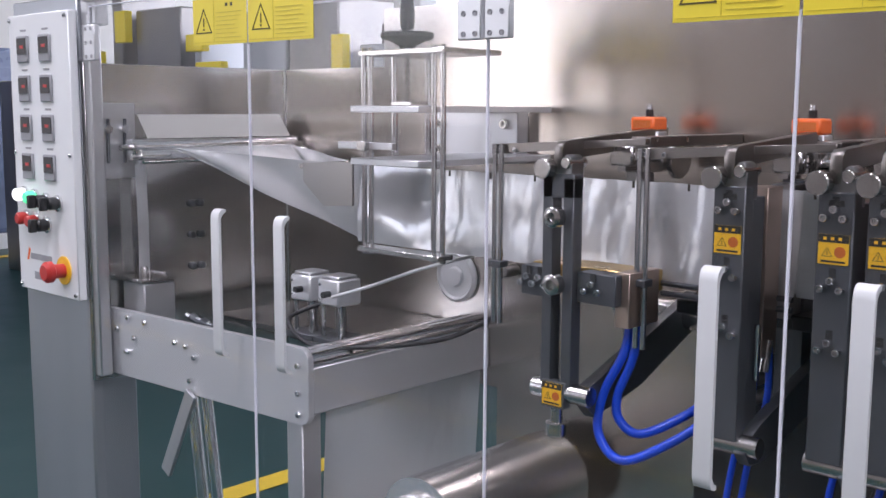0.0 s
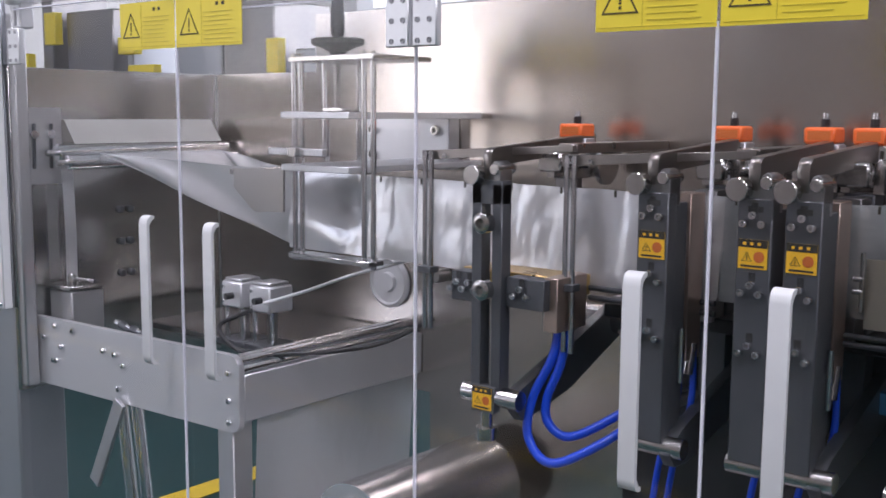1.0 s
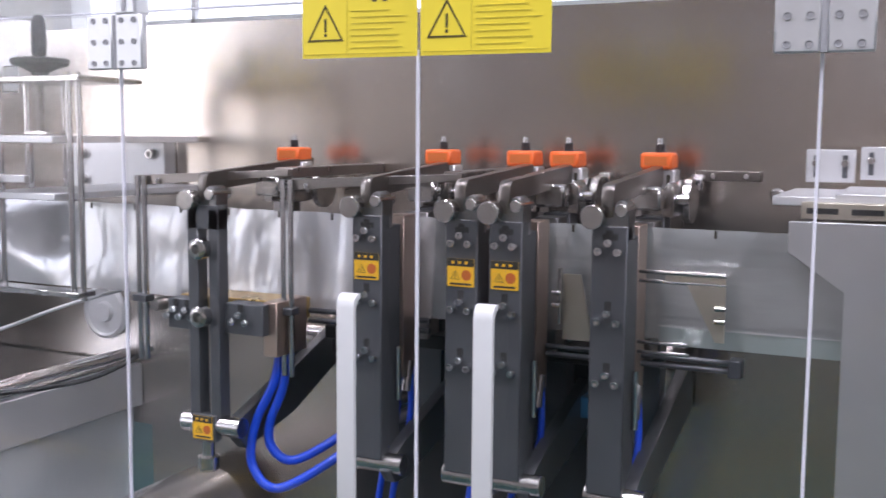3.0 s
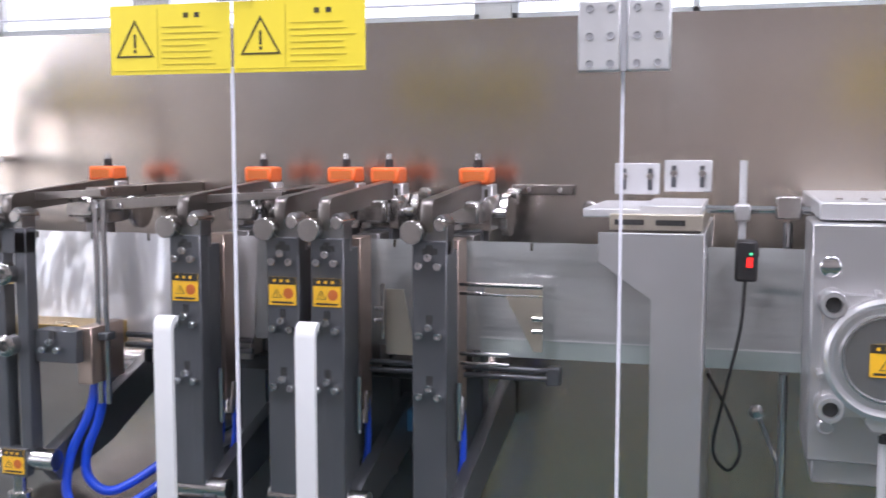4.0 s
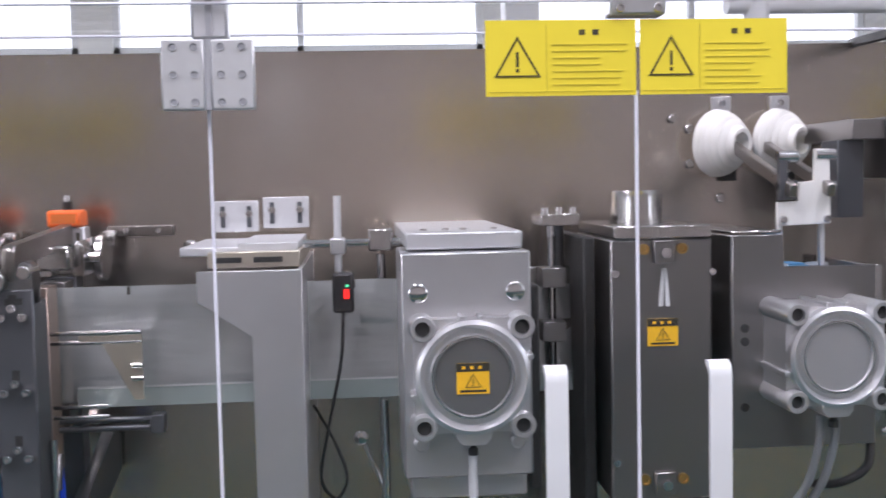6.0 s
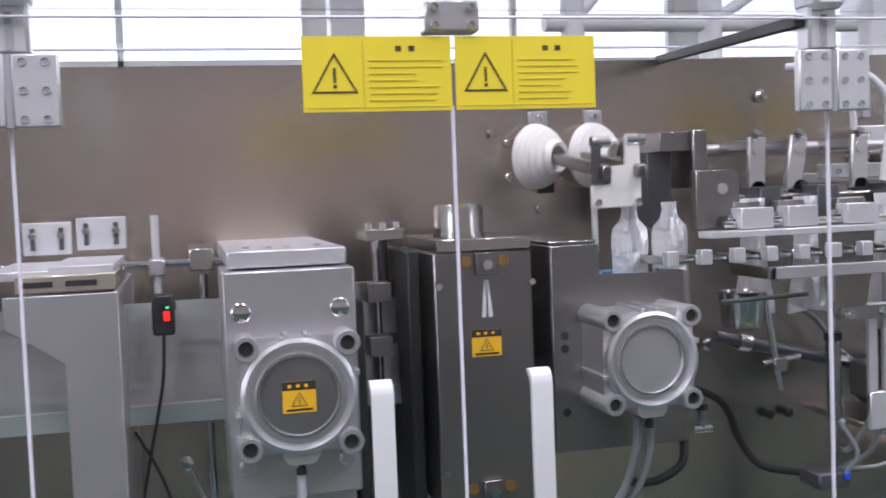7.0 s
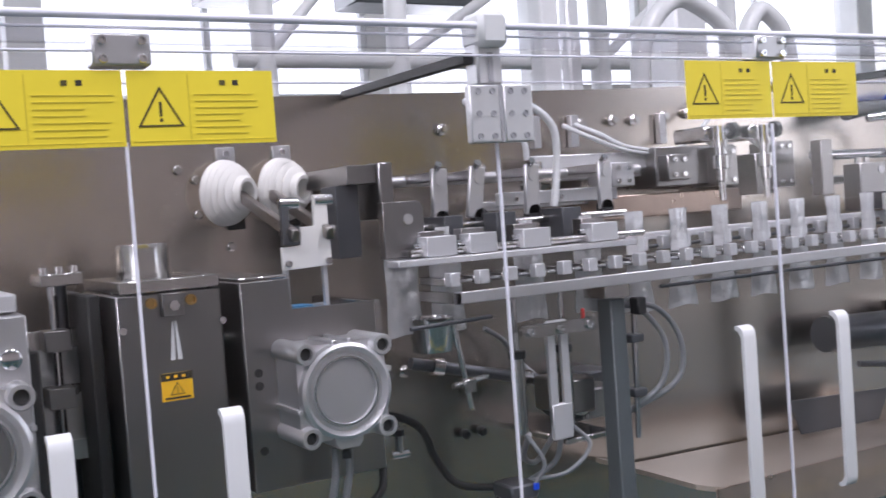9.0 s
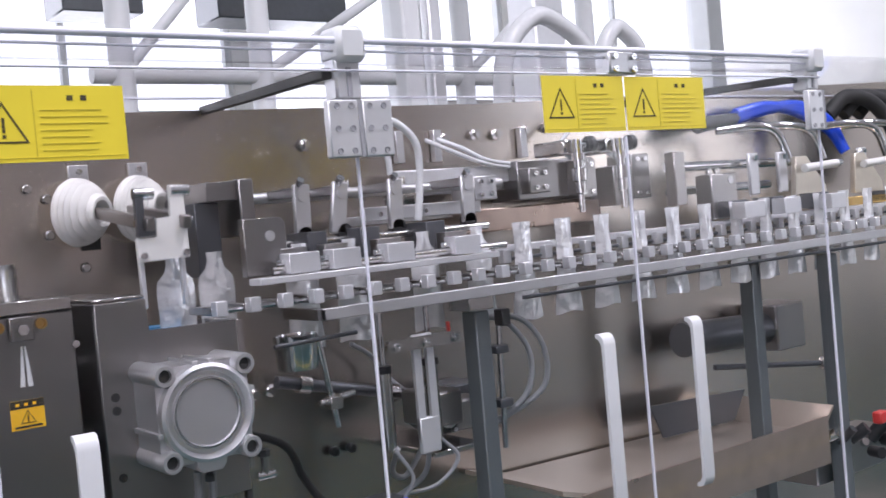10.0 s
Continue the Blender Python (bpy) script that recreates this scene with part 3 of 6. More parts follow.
# idle rollers at the end panel
for x, z, rr, m in ((-2.185, 1.315, 0.017, M_CHROME), (-2.15, 1.298, 0.014, M_CHROME)):
    ro = thing("idle_roller", (x, 0.27, z), "polished steel idle roller for the film", "roller", "idle rollers")
    part("roller", cyl((x, 0.07, z), (x, 0.472, z), rr, 28, bev=0.002), m, ro)
    part("shaft", cyl((x, 0.05, z), (x, 0.479, z), 0.006, 12), M_STEEL, ro)
br = thing("roller_bracket", (-2.2, 0.05, 1.3), "grey slotted roller bracket plate", "bracket")
part("plate", box(-2.221, -2.213, 0.02, 0.10, 1.255, 1.40, 0.001), M_ALU, br)
for y in (0.04, 0.075):
    part("slot_screw", cyl((-2.213, y, 1.285), (-2.208, y, 1.37), 0.0035, 10), M_DARK, br)
    part("bolt", lathe([(0.008, 0), (0.008, 0.008)], (-2.213, y, 1.35), (1, 0, 0), 12), M_CHROME, br)

# film: the sheet off the roller, the folding cone and the folded web
YW = 0.28
HALF = 0.135
ZB, ZT = 1.155, 1.291


def sheet(grid, thick=0.0008):
    b = bmesh.new()
    rows_ = [[b.verts.new(p) for p in row] for row in grid]
    for r0, r1 in zip(rows_, rows_[1:]):
        for i in range(len(r0) - 1):
            b.faces.new((r0[i], r0[i + 1], r1[i + 1], r1[i]))
    bmesh.ops.solidify(b, geom=b.faces[:], thickness=thick)
    return b


def lerp(a, b, t):
    return Vector(a) * (1 - t) + Vector(b) * t


film = thing("film_web", (-1.2, YW, ZB), "silver laminate film folded into a V and drawn along", "film")
N0, F0 = Vector((-2.17, 0.135, 1.332)), Vector((-2.17, 0.425, 1.332))
XA = -1.75
A0 = Vector((XA, YW, ZB))
for name, e0, e1 in (("near_flap", N0 + Vector((0.03, 0, -0.018)), Vector((XA, YW - 0.006, ZT))), ("far_flap", F0 + Vector((0.03, 0, -0.018)), Vector((XA, YW + 0.006, ZT)))):
    g = []
    for i in range(25):
        row = []
        for j in range(25):
            p = lerp(e0, lerp(A0, e1, j / 24), i / 24)
            p += Vector((0, 0.006 * math.sin(9 * i / 24 + 5 * j / 24) * (i / 24) * (1 - i / 24) * 4, 0))
            row.append(p)
        g.append(row)
    part(name, sheet(g), M_FILM, film)
g = [[lerp(lerp(N0, F0, j / 12) + Vector((0.03, 0, -0.018)), A0, i / 16 * 0.995) + Vector((0, 0, 0.004 * math.sin(math.pi * i / 16))) for j in range(13)] for i in range(17)]
part("apron", sheet(g), M_FILM, film)
g = [[Vector((-2.205 + 0.036 * i / 5 - 0.003 * math.sin(3 * j / 12), 0.10 + 0.35 * j / 12, 1.378 - 0.046 * i / 5)) for j in range(13)] for i in range(6)]
part("splice_sheet", sheet(g), M_NYLON, film, "pale paper sheet behind the roller")
g = [[Vector((-2.196 + 0.006 * math.sin(0.3 * i), 0.085 + 0.006 * j, 1.30 - 0.29 * i / 10)) for j in range(5)] for i in range(11)]
part("riser", sheet(g), M_FILM, film)


def web(x0, x1, name, m, n=60, amp=0.003, seed=0):
    for s in (-1, 1):
        g = []
        for i in range(n + 1):
            x = x0 + (x1 - x0) * i / n
            row = []
            for j in range(9):
                z = ZB + (ZT - ZB) * j / 8
                w = 0.0015 + amp * (1 - j / 8)
                y = YW + s * w + (0.016 if seed == 9 else 0.004) * noise.noise(Vector((x * 9 + seed, z * 14, s))) * math.sin(math.pi * j / 8)
                row.append(Vector((x, y, z + 0.0016 * noise.noise(Vector((x * 20, seed, 2))))))
            g.append(row)
        part(name, sheet(g, 0.0005), m, film)


web(XA, -1.56, "web", M_FILM, 40, 0.014, 9)
web(-1.56, -0.93, "web", M_FILM, 80, 0.014)
web(-0.93, 0.02, "sealed_web", M_FILMG, 80, 0.009, 3)
for i in range(17):
    x = -1.53 + 0.0885 * i
    part("notch_mark", box(x - 0.0015, x + 0.0015, YW - 0.0125, YW - 0.0105, ZT - 0.009, ZT + 0.0005, 0), M_INK, film)
part("gusset", box(-0.62, 0.02, YW - 0.0135, YW - 0.0125, ZB - 0.006, ZB + 0.016, 0), M_GUSSET, film, "green-tinted folded gusset")
part("seal_line", box(-0.62, 0.02, YW - 0.0145, YW - 0.0137, ZB + 0.0165, ZB + 0.0185, 0), M_FILM, film)
for z in (ZB - 0.002, ZB - 0.016):
    part("guide_rail", cyl((-1.12, YW - 0.02, z), (-0.93, YW - 0.02, z), 0.004, 12), M_DARK, film)

rb = thing("roller_block", (-2.17, 0.10, 0.984), "grey steel block with a clamp lever beside the film riser", "bracket")
part("body", box(-2.212, -2.135, 0.06, 0.13, 0.975, 1.055, 0.003), M_ALU, rb)
part("cap", box(-2.215, -2.132, 0.055, 0.135, 1.056, 1.064, 0.001), M_STEEL, rb)
part("lever", cyl((-2.17, 0.09, 1.072), (-2.10, 0.09, 1.076), 0.004, 12), M_CHROME, rb)
part("clamp_screw", lathe([(0.008, 0), (0.008, 0.014), (0.005, 0.018)], (-2.18, 0.09, 1.064), (0, 0, 1), 14), M_STEEL, rb)
for k in range(3):
    sf = thing("air_fitting", (-2.02 + 0.035 * k, 0.10, 0.99), "brass-tipped steel air fitting behind the side plate", "fitting", "table fittings")
    part("body", cyl((-2.035 + 0.035 * k, 0.10, 1.0 - 0.004 * k), (-2.0 + 0.035 * k, 0.10, 0.992 - 0.004 * k), 0.008, 14), M_DARK, sf)
    part("tip", cyl((-2.049 + 0.035 * k, 0.10, 1.003 - 0.004 * k), (-2.035 + 0.035 * k, 0.10, 1.0 - 0.004 * k), 0.006, 12), M_CHROME, sf)
gd_ = thing("web_guide_rods", (-0.6, 0.25, 1.13), "pair of dark guide rods with an end block under the web", "guide")
for z in (1.137, 1.127):
    part("rod", cyl((-0.76, 0.25, z), (-0.532, 0.25, z), 0.0036, 12), M_DARK, gd_)
part("end_block", box(-0.532, -0.516, 0.24, 0.26, 1.121, 1.143, 0.0015), M_DARK, gd_)
fp = thing("folding_plate", (-1.86, 0.19, 1.2), "dark grey folding plate beside the film cone", "plate")
part("plate", plate([(-1.808, 1.297), (-1.679, 1.302), (-1.680, 1.228), (-1.754, 1.223), (-1.809, 1.263)], 0.188, 0.192), M_GREY, fp)
part("hanger", cyl((-1.82, 0.192, 1.29), (-1.82, 0.47, 1.29), 0.005, 12), M_STEEL, fp)
rl = thing("spare_reel", (-1.70, 0.47, 1.07), "white plastic reel disc on the back plate", "reel")
part("disc", lathe([(0.05, 0), (0.05, 0.006), (0.044, 0.010), (0.040, 0.006), (0.020, 0.006), (0.017, 0.012), (0.008, 0.012)], (-1.70, 0.478, 1.072), (0, -1, 0), 40), M_TUBE, rl)
# film former frame with hand wheel
ff = thing("film_former_frame", (-1.53, 0.14, 1.165), "aluminium film former frame with rods and a black hand wheel", "machine frame")
XL, XR = -1.625, -1.472
part("upper_yoke", box(XL, XR, 0.135, 0.465, 1.386, 1.396, 0.001), M_ALUW, ff)
part("lower_yoke", box(XL, XR, 0.135, 0.465, 1.303, 1.313, 0.001), M_ALUW, ff)
part("top_yoke", box(XL + 0.02, XR + 0.05, 0.135, 0.27, 1.474, 1.482, 0.001), M_STEEL, ff)
part("foot_bar", box(XL + 0.02, XR + 0.045, 0.13, 0.165, 1.164, 1.172, 0.001), M_STEEL, ff)
part("crank_plate", plate([(-1.80, 1.30), (-1.68, 1.30), (-1.66, 1.23), (-1.72, 1.23)], 0.30, 0.304), M_GREY, ff)
for x, y in ((-1.606, 0.148), (-1.594, 0.152), (-1.452, 0.148), (-1.437, 0.152)):
    part("rod", cyl((x, y, 1.158), (x, y, 1.487), 0.0045, 16), M_CHROME, ff)
for x, y in ((-1.64, 0.25), (-1.60, 0.29)):
    part("rod", cyl((x, y, 1.303), (x, y, 1.478), 0.006, 16), M_CHROME, ff)
bm = cyl((-1.612, 0.25, 1.396), (-1.612, 0.25, 1.50), 0.0055, 16)
for k in range(26):
    lathe([(0.0055, 0), (0.007, 0.001), (0.0055, 0.002)], (-1.612, 0.25, 1.40 + 0.003 * k), (0, 0, 1), 14, bm)
part("screw_spindle", bm, M_STEEL, ff)
part("spindle_nut", box(-1.635, -1.585, 0.235, 0.27, 1.396, 1.404, 0.002), M_STEEL, ff)
wh = part("hand_wheel", lathe([(0.011, 0), (0.014, 0.008), (0.030, 0.016), (0.040, 0.018), (0.044, 0.022), (0.044, 0.028), (0.039, 0.030), (0.02, 0.027), (0.011, 0.032)], (-1.60, 0.24, 1.486), (0, 0, 1), 36), M_RUBBER, ff, "black hand wheel with a crank grip")
part("crank_grip", lathe([(0.005, 0), (0.011, 0.008), (0.012, 0.03), (0.010, 0.06), (0.006, 0.066)], (-1.580, 0.22, 1.513), (0, 0, 1), 18), M_BLACK, ff)
part("clamp", box(-1.645, -1.52, 0.126, 0.136, 1.328, 1.339, 0.001), M_ALU, ff)
part("clamp_nut", box(-1.59, -1.57, 0.116, 0.126, 1.326, 1.341, 0.001), M_STEEL, ff)
bk = thing("frame_mount", (-1.64, 0.47, 1.34), "pale bolted mounting block on the back plate", "bracket")
part("block", box(-1.755, -1.533, 0.448, 0.479, 1.295, 1.39, 0.002), M_ALUW, bk)
for x in (-1.715, -1.56):
    for z in (1.318, 1.365):
        bolt(x, 0.448, z, 0.009, bk, material=M_STEEL)

# film supply roll under the table
fr = thing("film_roll", (-1.4, 0.27, 0.78), "large roll of silver film on a steel shaft", "film roll")
part("roll", lathe([(0.03, 0.0), (0.082, 0.0), (0.082, 0.33), (0.03, 0.33)], (-1.435, 0.10, 0.75), (0, 1, 0), 48), M_ROLL, fr)
part("core_flange", lathe([(0.055, 0), (0.058, 0.012), (0.04, 0.02), (0.03, 0.035)], (-1.435, 0.10, 0.75), (0, -1, 0), 32), M_STEEL, fr)
part("shaft", cyl((-1.435, 0.05, 0.75), (-1.435, 0.478, 0.75), 0.016, 20), M_CHROME, fr)
g = [[Vector((-1.632 - 0.002 * i, 0.085 + 0.385 * j / 10, 0.93 - 0.032 * i + 0.002 * math.sin(j))) for j in range(11)] for i in range(16)]
part("film_span", sheet(g), M_FILM, fr)

# ---- sealing stations ----


def warn_tag(x0, x1, z0, z1, y, parent, hand=True):
    tg = part("warning_tag", box(x0, x1, y - 0.0008, y, z0, z1, 0), M_AMBER, parent, "amber caution tag with a black header")
    w, h = x1 - x0, z1 - z0
    part("tag_header", box(x0, x1, y - 0.0012, y - 0.0008, z1 - 0.27 * h, z1, 0), M_INK, tg)
    bm = bmesh.new()
    for k in range(3):
        box(x0 + (0.16 + 0.25 * k) * w, x0 + (0.27 + 0.25 * k) * w, y - 0.0016, y - 0.0012, z1 - 0.19 * h, z1 - 0.09 * h, 0, bm)
    part("tag_glyphs", bm, M_AMBER, tg)
    triangle_sign(x0 + (0.3 if hand else 0.5) * w, z0 + 0.36 * h, 0.21 * h if hand else 0.3 * h, y - 0.0008, tg)
    if hand:
        part("stop_disc", lathe([(0.19 * h, 0), (0.19 * h, 0.0006)], (x0 + 0.72 * w, y - 0.0008, z0 + 0.42 * h), (0, -1, 0), 20), M_RUST, tg)
    part("text_bars", box(x0 + 0.1 * w, x1 - 0.1 * w, y - 0.0012, y - 0.0008, z0 + 0.06 * h, z0 + 0.13 * h, 0), M_INK, tg)


def lever_set(x, parent, sx):
    """The knuckle, the flat lever to the back and the rear pivot block of a jaw."""
    bm = plate([(x - 0.021, 1.285), (x + 0.021, 1.285), (x + 0.021, 1.318), (x + 0.018, 1.328), (x + 0.012, 1.332), (x + 0.006, 1.328), (x + 0.004, 1.31), (x - 0.012, 1.31), (x - 0.021, 1.30)], 0.152, 0.18, bev=0.001)
    part("fork", bm, M_GREY, parent)
    prof = [(0.156, 1.300), (0.156, 1.335)] + [(0.166 - 0.010 * math.cos(radians(a)), 1.339 + 0.010 * math.sin(radians(a))) for a in (20, 45, 70, 90)] + [(0.43, 1.366), (0.43, 1.340), (0.182, 1.326), (0.180, 1.300)]
    part("lever", plate(prof, x - 0.012, x + 0.002, axis="x", bev=0.0012), M_LEVER, parent)
    part("lever_tie", box(x - 0.020, x + 0.020, 0.30, 0.318, 1.31, 1.34, 0.003), M_STEEL, parent)
    part("pivot_knob", cyl((x - 0.017, 0.134, 1.312), (x - 0.017, 0.152, 1.312), 0.0138, 28, bev=0.001), M_STEEL, parent, "ground steel pivot knob")
    part("pivot_pin", cyl((x + 0.013, 0.146, 1.320), (x + 0.013, 0.19, 1.320), 0.0075, 20, bev=0.001), M_STEEL, parent)
    for dx in (-0.018, 0.022):
        part("rear_link", plate([(x + dx - 0.006, 1.30), (x + dx + 0.008, 1.30), (x + dx + 0.008, 1.336), (x + dx + 0.001, 1.345), (x + dx - 0.006, 1.336)], 0.33, 0.37, bev=0.001), M_STEEL, parent)
    part("cam_disc", cyl((x + 0.030, 0.405, 1.318), (x + 0.040, 0.405, 1.318), 0.030, 32, bev=0.001), M_STEEL, parent)
    part("rear_pin", cyl((x - 0.035, 0.35, 1.322), (x + 0.045, 0.35, 1.322), 0.007, 16), M_CHROME, parent)


def screw_trio(x, z, parent, y=0.13):
    for dx, dz in ((-0.011, -0.004), (0.0, 0.006), (0.011, -0.004)):
        part("screw", lathe([(0.0050, 0), (0.0050, 0.008), (0.0042, 0.009), (0.0028, 0.009), (0.0028, 0.003)], (x + dx, y + 0.02, z + dz), (0, -1, 0), 14), M_CHROME, parent)
    part("slot", box(x - 0.004, x + 0.004, y + 0.0195, y + 0.0202, z + 0.008, z + 0.02, 0), M_RUBBER, parent)


def seal_station(x, tag):
    st = thing("seal_jaw_station", (x, 0.2, 0.985), "dark vertical heat-seal jaw bar with steel linkage", "seal jaw", "seal jaw stations")
    part("front_bar", box(x - 0.021, x + 0.021, 0.15, 0.172, 0.988, 1.302, 0.0015), M_DARK, st)
    part("side_bar", box(x - 0.019, x + 0.019, 0.174, 0.205, 1.0, 1.288, 0.001), M_DARK, st)
    part("jaw_face", box(x - 0.015, x + 0.015, 0.222, 0.262, 1.08, 1.297, 0.001), M_COPPER, st, "bronze-tinted heating jaw")
    part("rear_jaw", box(x - 0.016, x + 0.016, 0.292, 0.33, 1.12, 1.297, 0.001), M_GREY, st)
    part("rear_bar", box(x - 0.019, x + 0.019, 0.332, 0.365, 1.0, 1.30, 0.001), M_DARK, st)
    lever_set(x, st, 1)
    for z in (1.277, 1.196, 1.125):
        screw_trio(x, z, st)
    part("head_slot", box(x - 0.008, x + 0.010, 0.1492, 0.1498, 1.286, 1.293, 0), M_RUBBER, st)
    part("spring_rod", cyl((x + 0.024, 0.19, 1.06), (x + 0.024, 0.19, 1.13), 0.004, 12), M_CHROME, st)
    part("hose_fitting", cyl((x + 0.012, 0.235, 1.06), (x + 0.012, 0.245, 1.10), 0.007, 12), M_STEEL, st)
    part("foot_lever", plate([(0.15, 0.975), (0.16, 0.992), (0.19, 1.005), (0.44, 1.085), (0.47, 1.07), (0.47, 1.02), (0.2, 0.955), (0.165, 0.957)], x + 0.018, x + 0.034, axis="x", bev=0.001), M_DARK, st)
    part("foot_pin", cyl((x - 0.026, 0.165, 0.982), (x + 0.046, 0.165, 0.982), 0.0135, 24, bev=0.001), M_STEEL, st)
    if tag:
        warn_tag(x - 0.0175, x + 0.0175, 1.2205, 1.2545, 0.1497, st)
    for k, dx in enumerate((-0.008, 0.012)):
        part("hose", tube([(x + dx, 0.25, 1.09), (x + dx + 0.004, 0.24, 1.02), (x + dx - 0.006, 0.22, 0.95), (x + dx - 0.02, 0.22, 0.86), (x + dx - 0.05, 0.25, 0.76)], 0.0045), M_BLUE, st, "bright blue pneumatic hose")
    return st


XS = [-0.965, -0.835, -0.778, -0.652]
for k, x in enumerate(XS):
    seal_station(x, k < 3)

# the slotted bottom-seal station
st = thing("bottom_seal_station", (-1.22, 0.2, 0.93), "slotted dark bar carrying the bottom seal jaws and blue hoses", "seal jaw")
x = -1.22
for a, b in ((-1.246, -1.229), (-1.211, -1.194)):
    part("slotted_rail", box(a, b, 0.15, 0.172, 1.0, 1.30, 0.001), M_DARK, st)
part("slotted_rail_head", box(-1.246, -1.194, 0.15, 0.172, 1.272, 1.305, 0.001), M_DARK, st)
for dz in (1.246, 1.153):
    part("clamp_knob", lathe([(0.0145, 0), (0.0145, 0.014), (0.012, 0.016), (0.007, 0.016), (0.006, 0.008)], (x, 0.15, dz), (0, -1, 0), 24), M_STEEL, st, "round steel clamp knob")
lever_set(x, st, 1)
part("rear_bar", box(-1.235, -1.205, 0.34, 0.37, 1.05, 1.30, 0.001), M_GREY, st)
for a, b in ((-1.29, -1.247), (-1.193, -1.13)):
    part("jaw_arm", box(a, b, 0.16, 0.19, 1.13, 1.172, 0.001), M_DARK, st)
for xx in (-1.275, -1.255, -1.165):
    screw_trio(xx, 1.152, st, 0.138)
part("heat_block", box(-1.30, -1.12, 0.20, 0.262, 1.142, 1.172, 0.001), M_GOLD, st, "gold-coloured bottom seal heater")
part("heat_tip", box(-1.14, -1.118, 0.175, 0.25, 1.10, 1.175, 0.001), M_COPPER, st)
part("foot_pin", cyl((-1.262, 0.16, 1.0), (-1.165, 0.16, 1.0), 0.0145, 24, bev=0.001), M_STEEL, st)
part("foot_lever", plate([(0.15, 0.995), (0.165, 1.012), (0.45, 1.11), (0.47, 1.06), (0.3, 0.99), (0.18, 0.965)], -1.19, -1.172, axis="x", bev=0.001), M_DARK, st)
warn_tag(-1.237, -1.204, 0.982, 1.014, 0.1445, st)
part("tag_block", box(-1.24, -1.20, 0.145, 0.16, 0.978, 1.016, 0.001), M_DARK, st)
part("end_stud", lathe([(0.009, 0), (0.009, 0.022), (0.0155, 0.023), (0.0155, 0.04), (0.013, 0.043)], (-1.22, 0.155, 0.978), (0, 0, -1), 20), M_STEEL, st)
part("hose", tube([(-1.135, 0.21, 1.11), (-1.14, 0.20, 1.06), (-1.165, 0.19, 1.0), (-1.165, 0.18, 0.945), (-1.125, 0.18, 0.915), (-1.07, 0.22, 0.945), (-1.03, 0.28, 0.985)], 0.0065, 12), M_BLUE, st, "bright blue pneumatic hose")
part("hose", tube([(-1.12, 0.21, 1.11), (-1.13, 0.205, 1.05), (-1.148, 0.20, 1.0), (-1.145, 0.20, 0.965), (-1.115, 0.21, 0.948), (-1.07, 0.25, 0.975), (-1.05, 0.30, 1.0)], 0.0065, 12), M_BLUE, st, "bright blue pneumatic hose")
for a in ((-1.04, 0.27, 0.98), (-1.06, 0.29, 0.995)):
    part("hose_fitting", cyl(a, (a[0] + 0.05, a[1] + 0.07, a[2] + 0.025), 0.009, 14), M_GREY, st)

# orange inductive sensors on their carriers
for x in (-1.238, -0.979, -0.851, -0.787, -0.659):
    sn = thing("proximity_sensor", (x, 0.4, 1.34), "orange proximity sensor on a steel carrier", "sensor", "orange sensors")
    part("housing", box(x - 0.022, x + 0.020, 0.385, 0.425, 1.359, 1.381, 0.003), M_ORANGE, sn, "orange plastic housing")
    part("connector", cyl((x, 0.405, 1.381), (x, 0.405, 1.392), 0.006, 14), M_BLACK, sn)
    part("stud", cyl((x, 0.405, 1.392), (x, 0.405, 1.40), 0.0045, 12), M_CHROME, sn)
    part("carrier", box(x - 0.006, x + 0.024, 0.39, 0.42, 1.305, 1.359, 0.002), M_ALU, sn)
    part("cheek", plate([(0.36, 1.30), (0.45, 1.30), (0.45, 1.345), (0.39, 1.345)], x + 0.026, x + 0.034, axis="x", bev=0.001), M_STEEL, sn)
    part("shaft", cyl((x, 0.36, 1.325), (x, 0.479, 1.325), 0.009, 16), M_CHROME, sn)
    part("type_plate", box(x - 0.016, x + 0.014, 0.3843, 0.3849, 1.364, 1.376, 0), M_RUST, sn)
    part("carrier_slot", box(x + 0.002, x + 0.007, 0.3893, 0.3899, 1.318, 1.352, 0), M_INK, sn)
    part("carrier_slot", box(x + 0.013, x + 0.018, 0.3893, 0.3899, 1.318, 1.352, 0), M_INK, sn)
    part("tail_block", box(x + 0.036, x + 0.052, 0.43, 0.452, 1.33, 1.352, 0.002), M_STEEL, sn)
    part("tail_pin", cyl((x + 0.044, 0.43, 1.341), (x + 0.044, 0.418, 1.341), 0.004, 10), M_BLACK, sn)

# film guide rods with flat arms
for gx, ax in ((-1.37, -1.258), (-1.118, -1.0)):
    gr = thing("film_guide", (gx, 0.2, 1.07), "twin steel film guide rods hung from a flat arm", "guide", "film guides")
    for dx in (-0.005, 0.007):
        part("rod", cyl((gx + dx, 0.2, 1.07), (gx + dx, 0.2, 1.34), 0.004, 12), M_CHROME, gr)
    part("arm", plate([(gx - 0.016, 1.325), (ax + 0.14, 1.345), (ax + 0.14, 1.354), (gx - 0.016, 1.34)], 0.205, 0.215, bev=0.0005), M_LEVER, gr)
    part("mount", box(ax + 0.11, ax + 0.14, 0.216, 0.478, 1.342, 1.356, 0.001), M_LEVER, gr)
    part("collar", box(gx - 0.012, gx + 0.014, 0.19, 0.21, 1.156, 1.166, 0.001), M_DARK, gr)
    for dx in (0.0, 0.03):
        bolt(gx + dx, 0.205, 1.333, 0.004, gr)

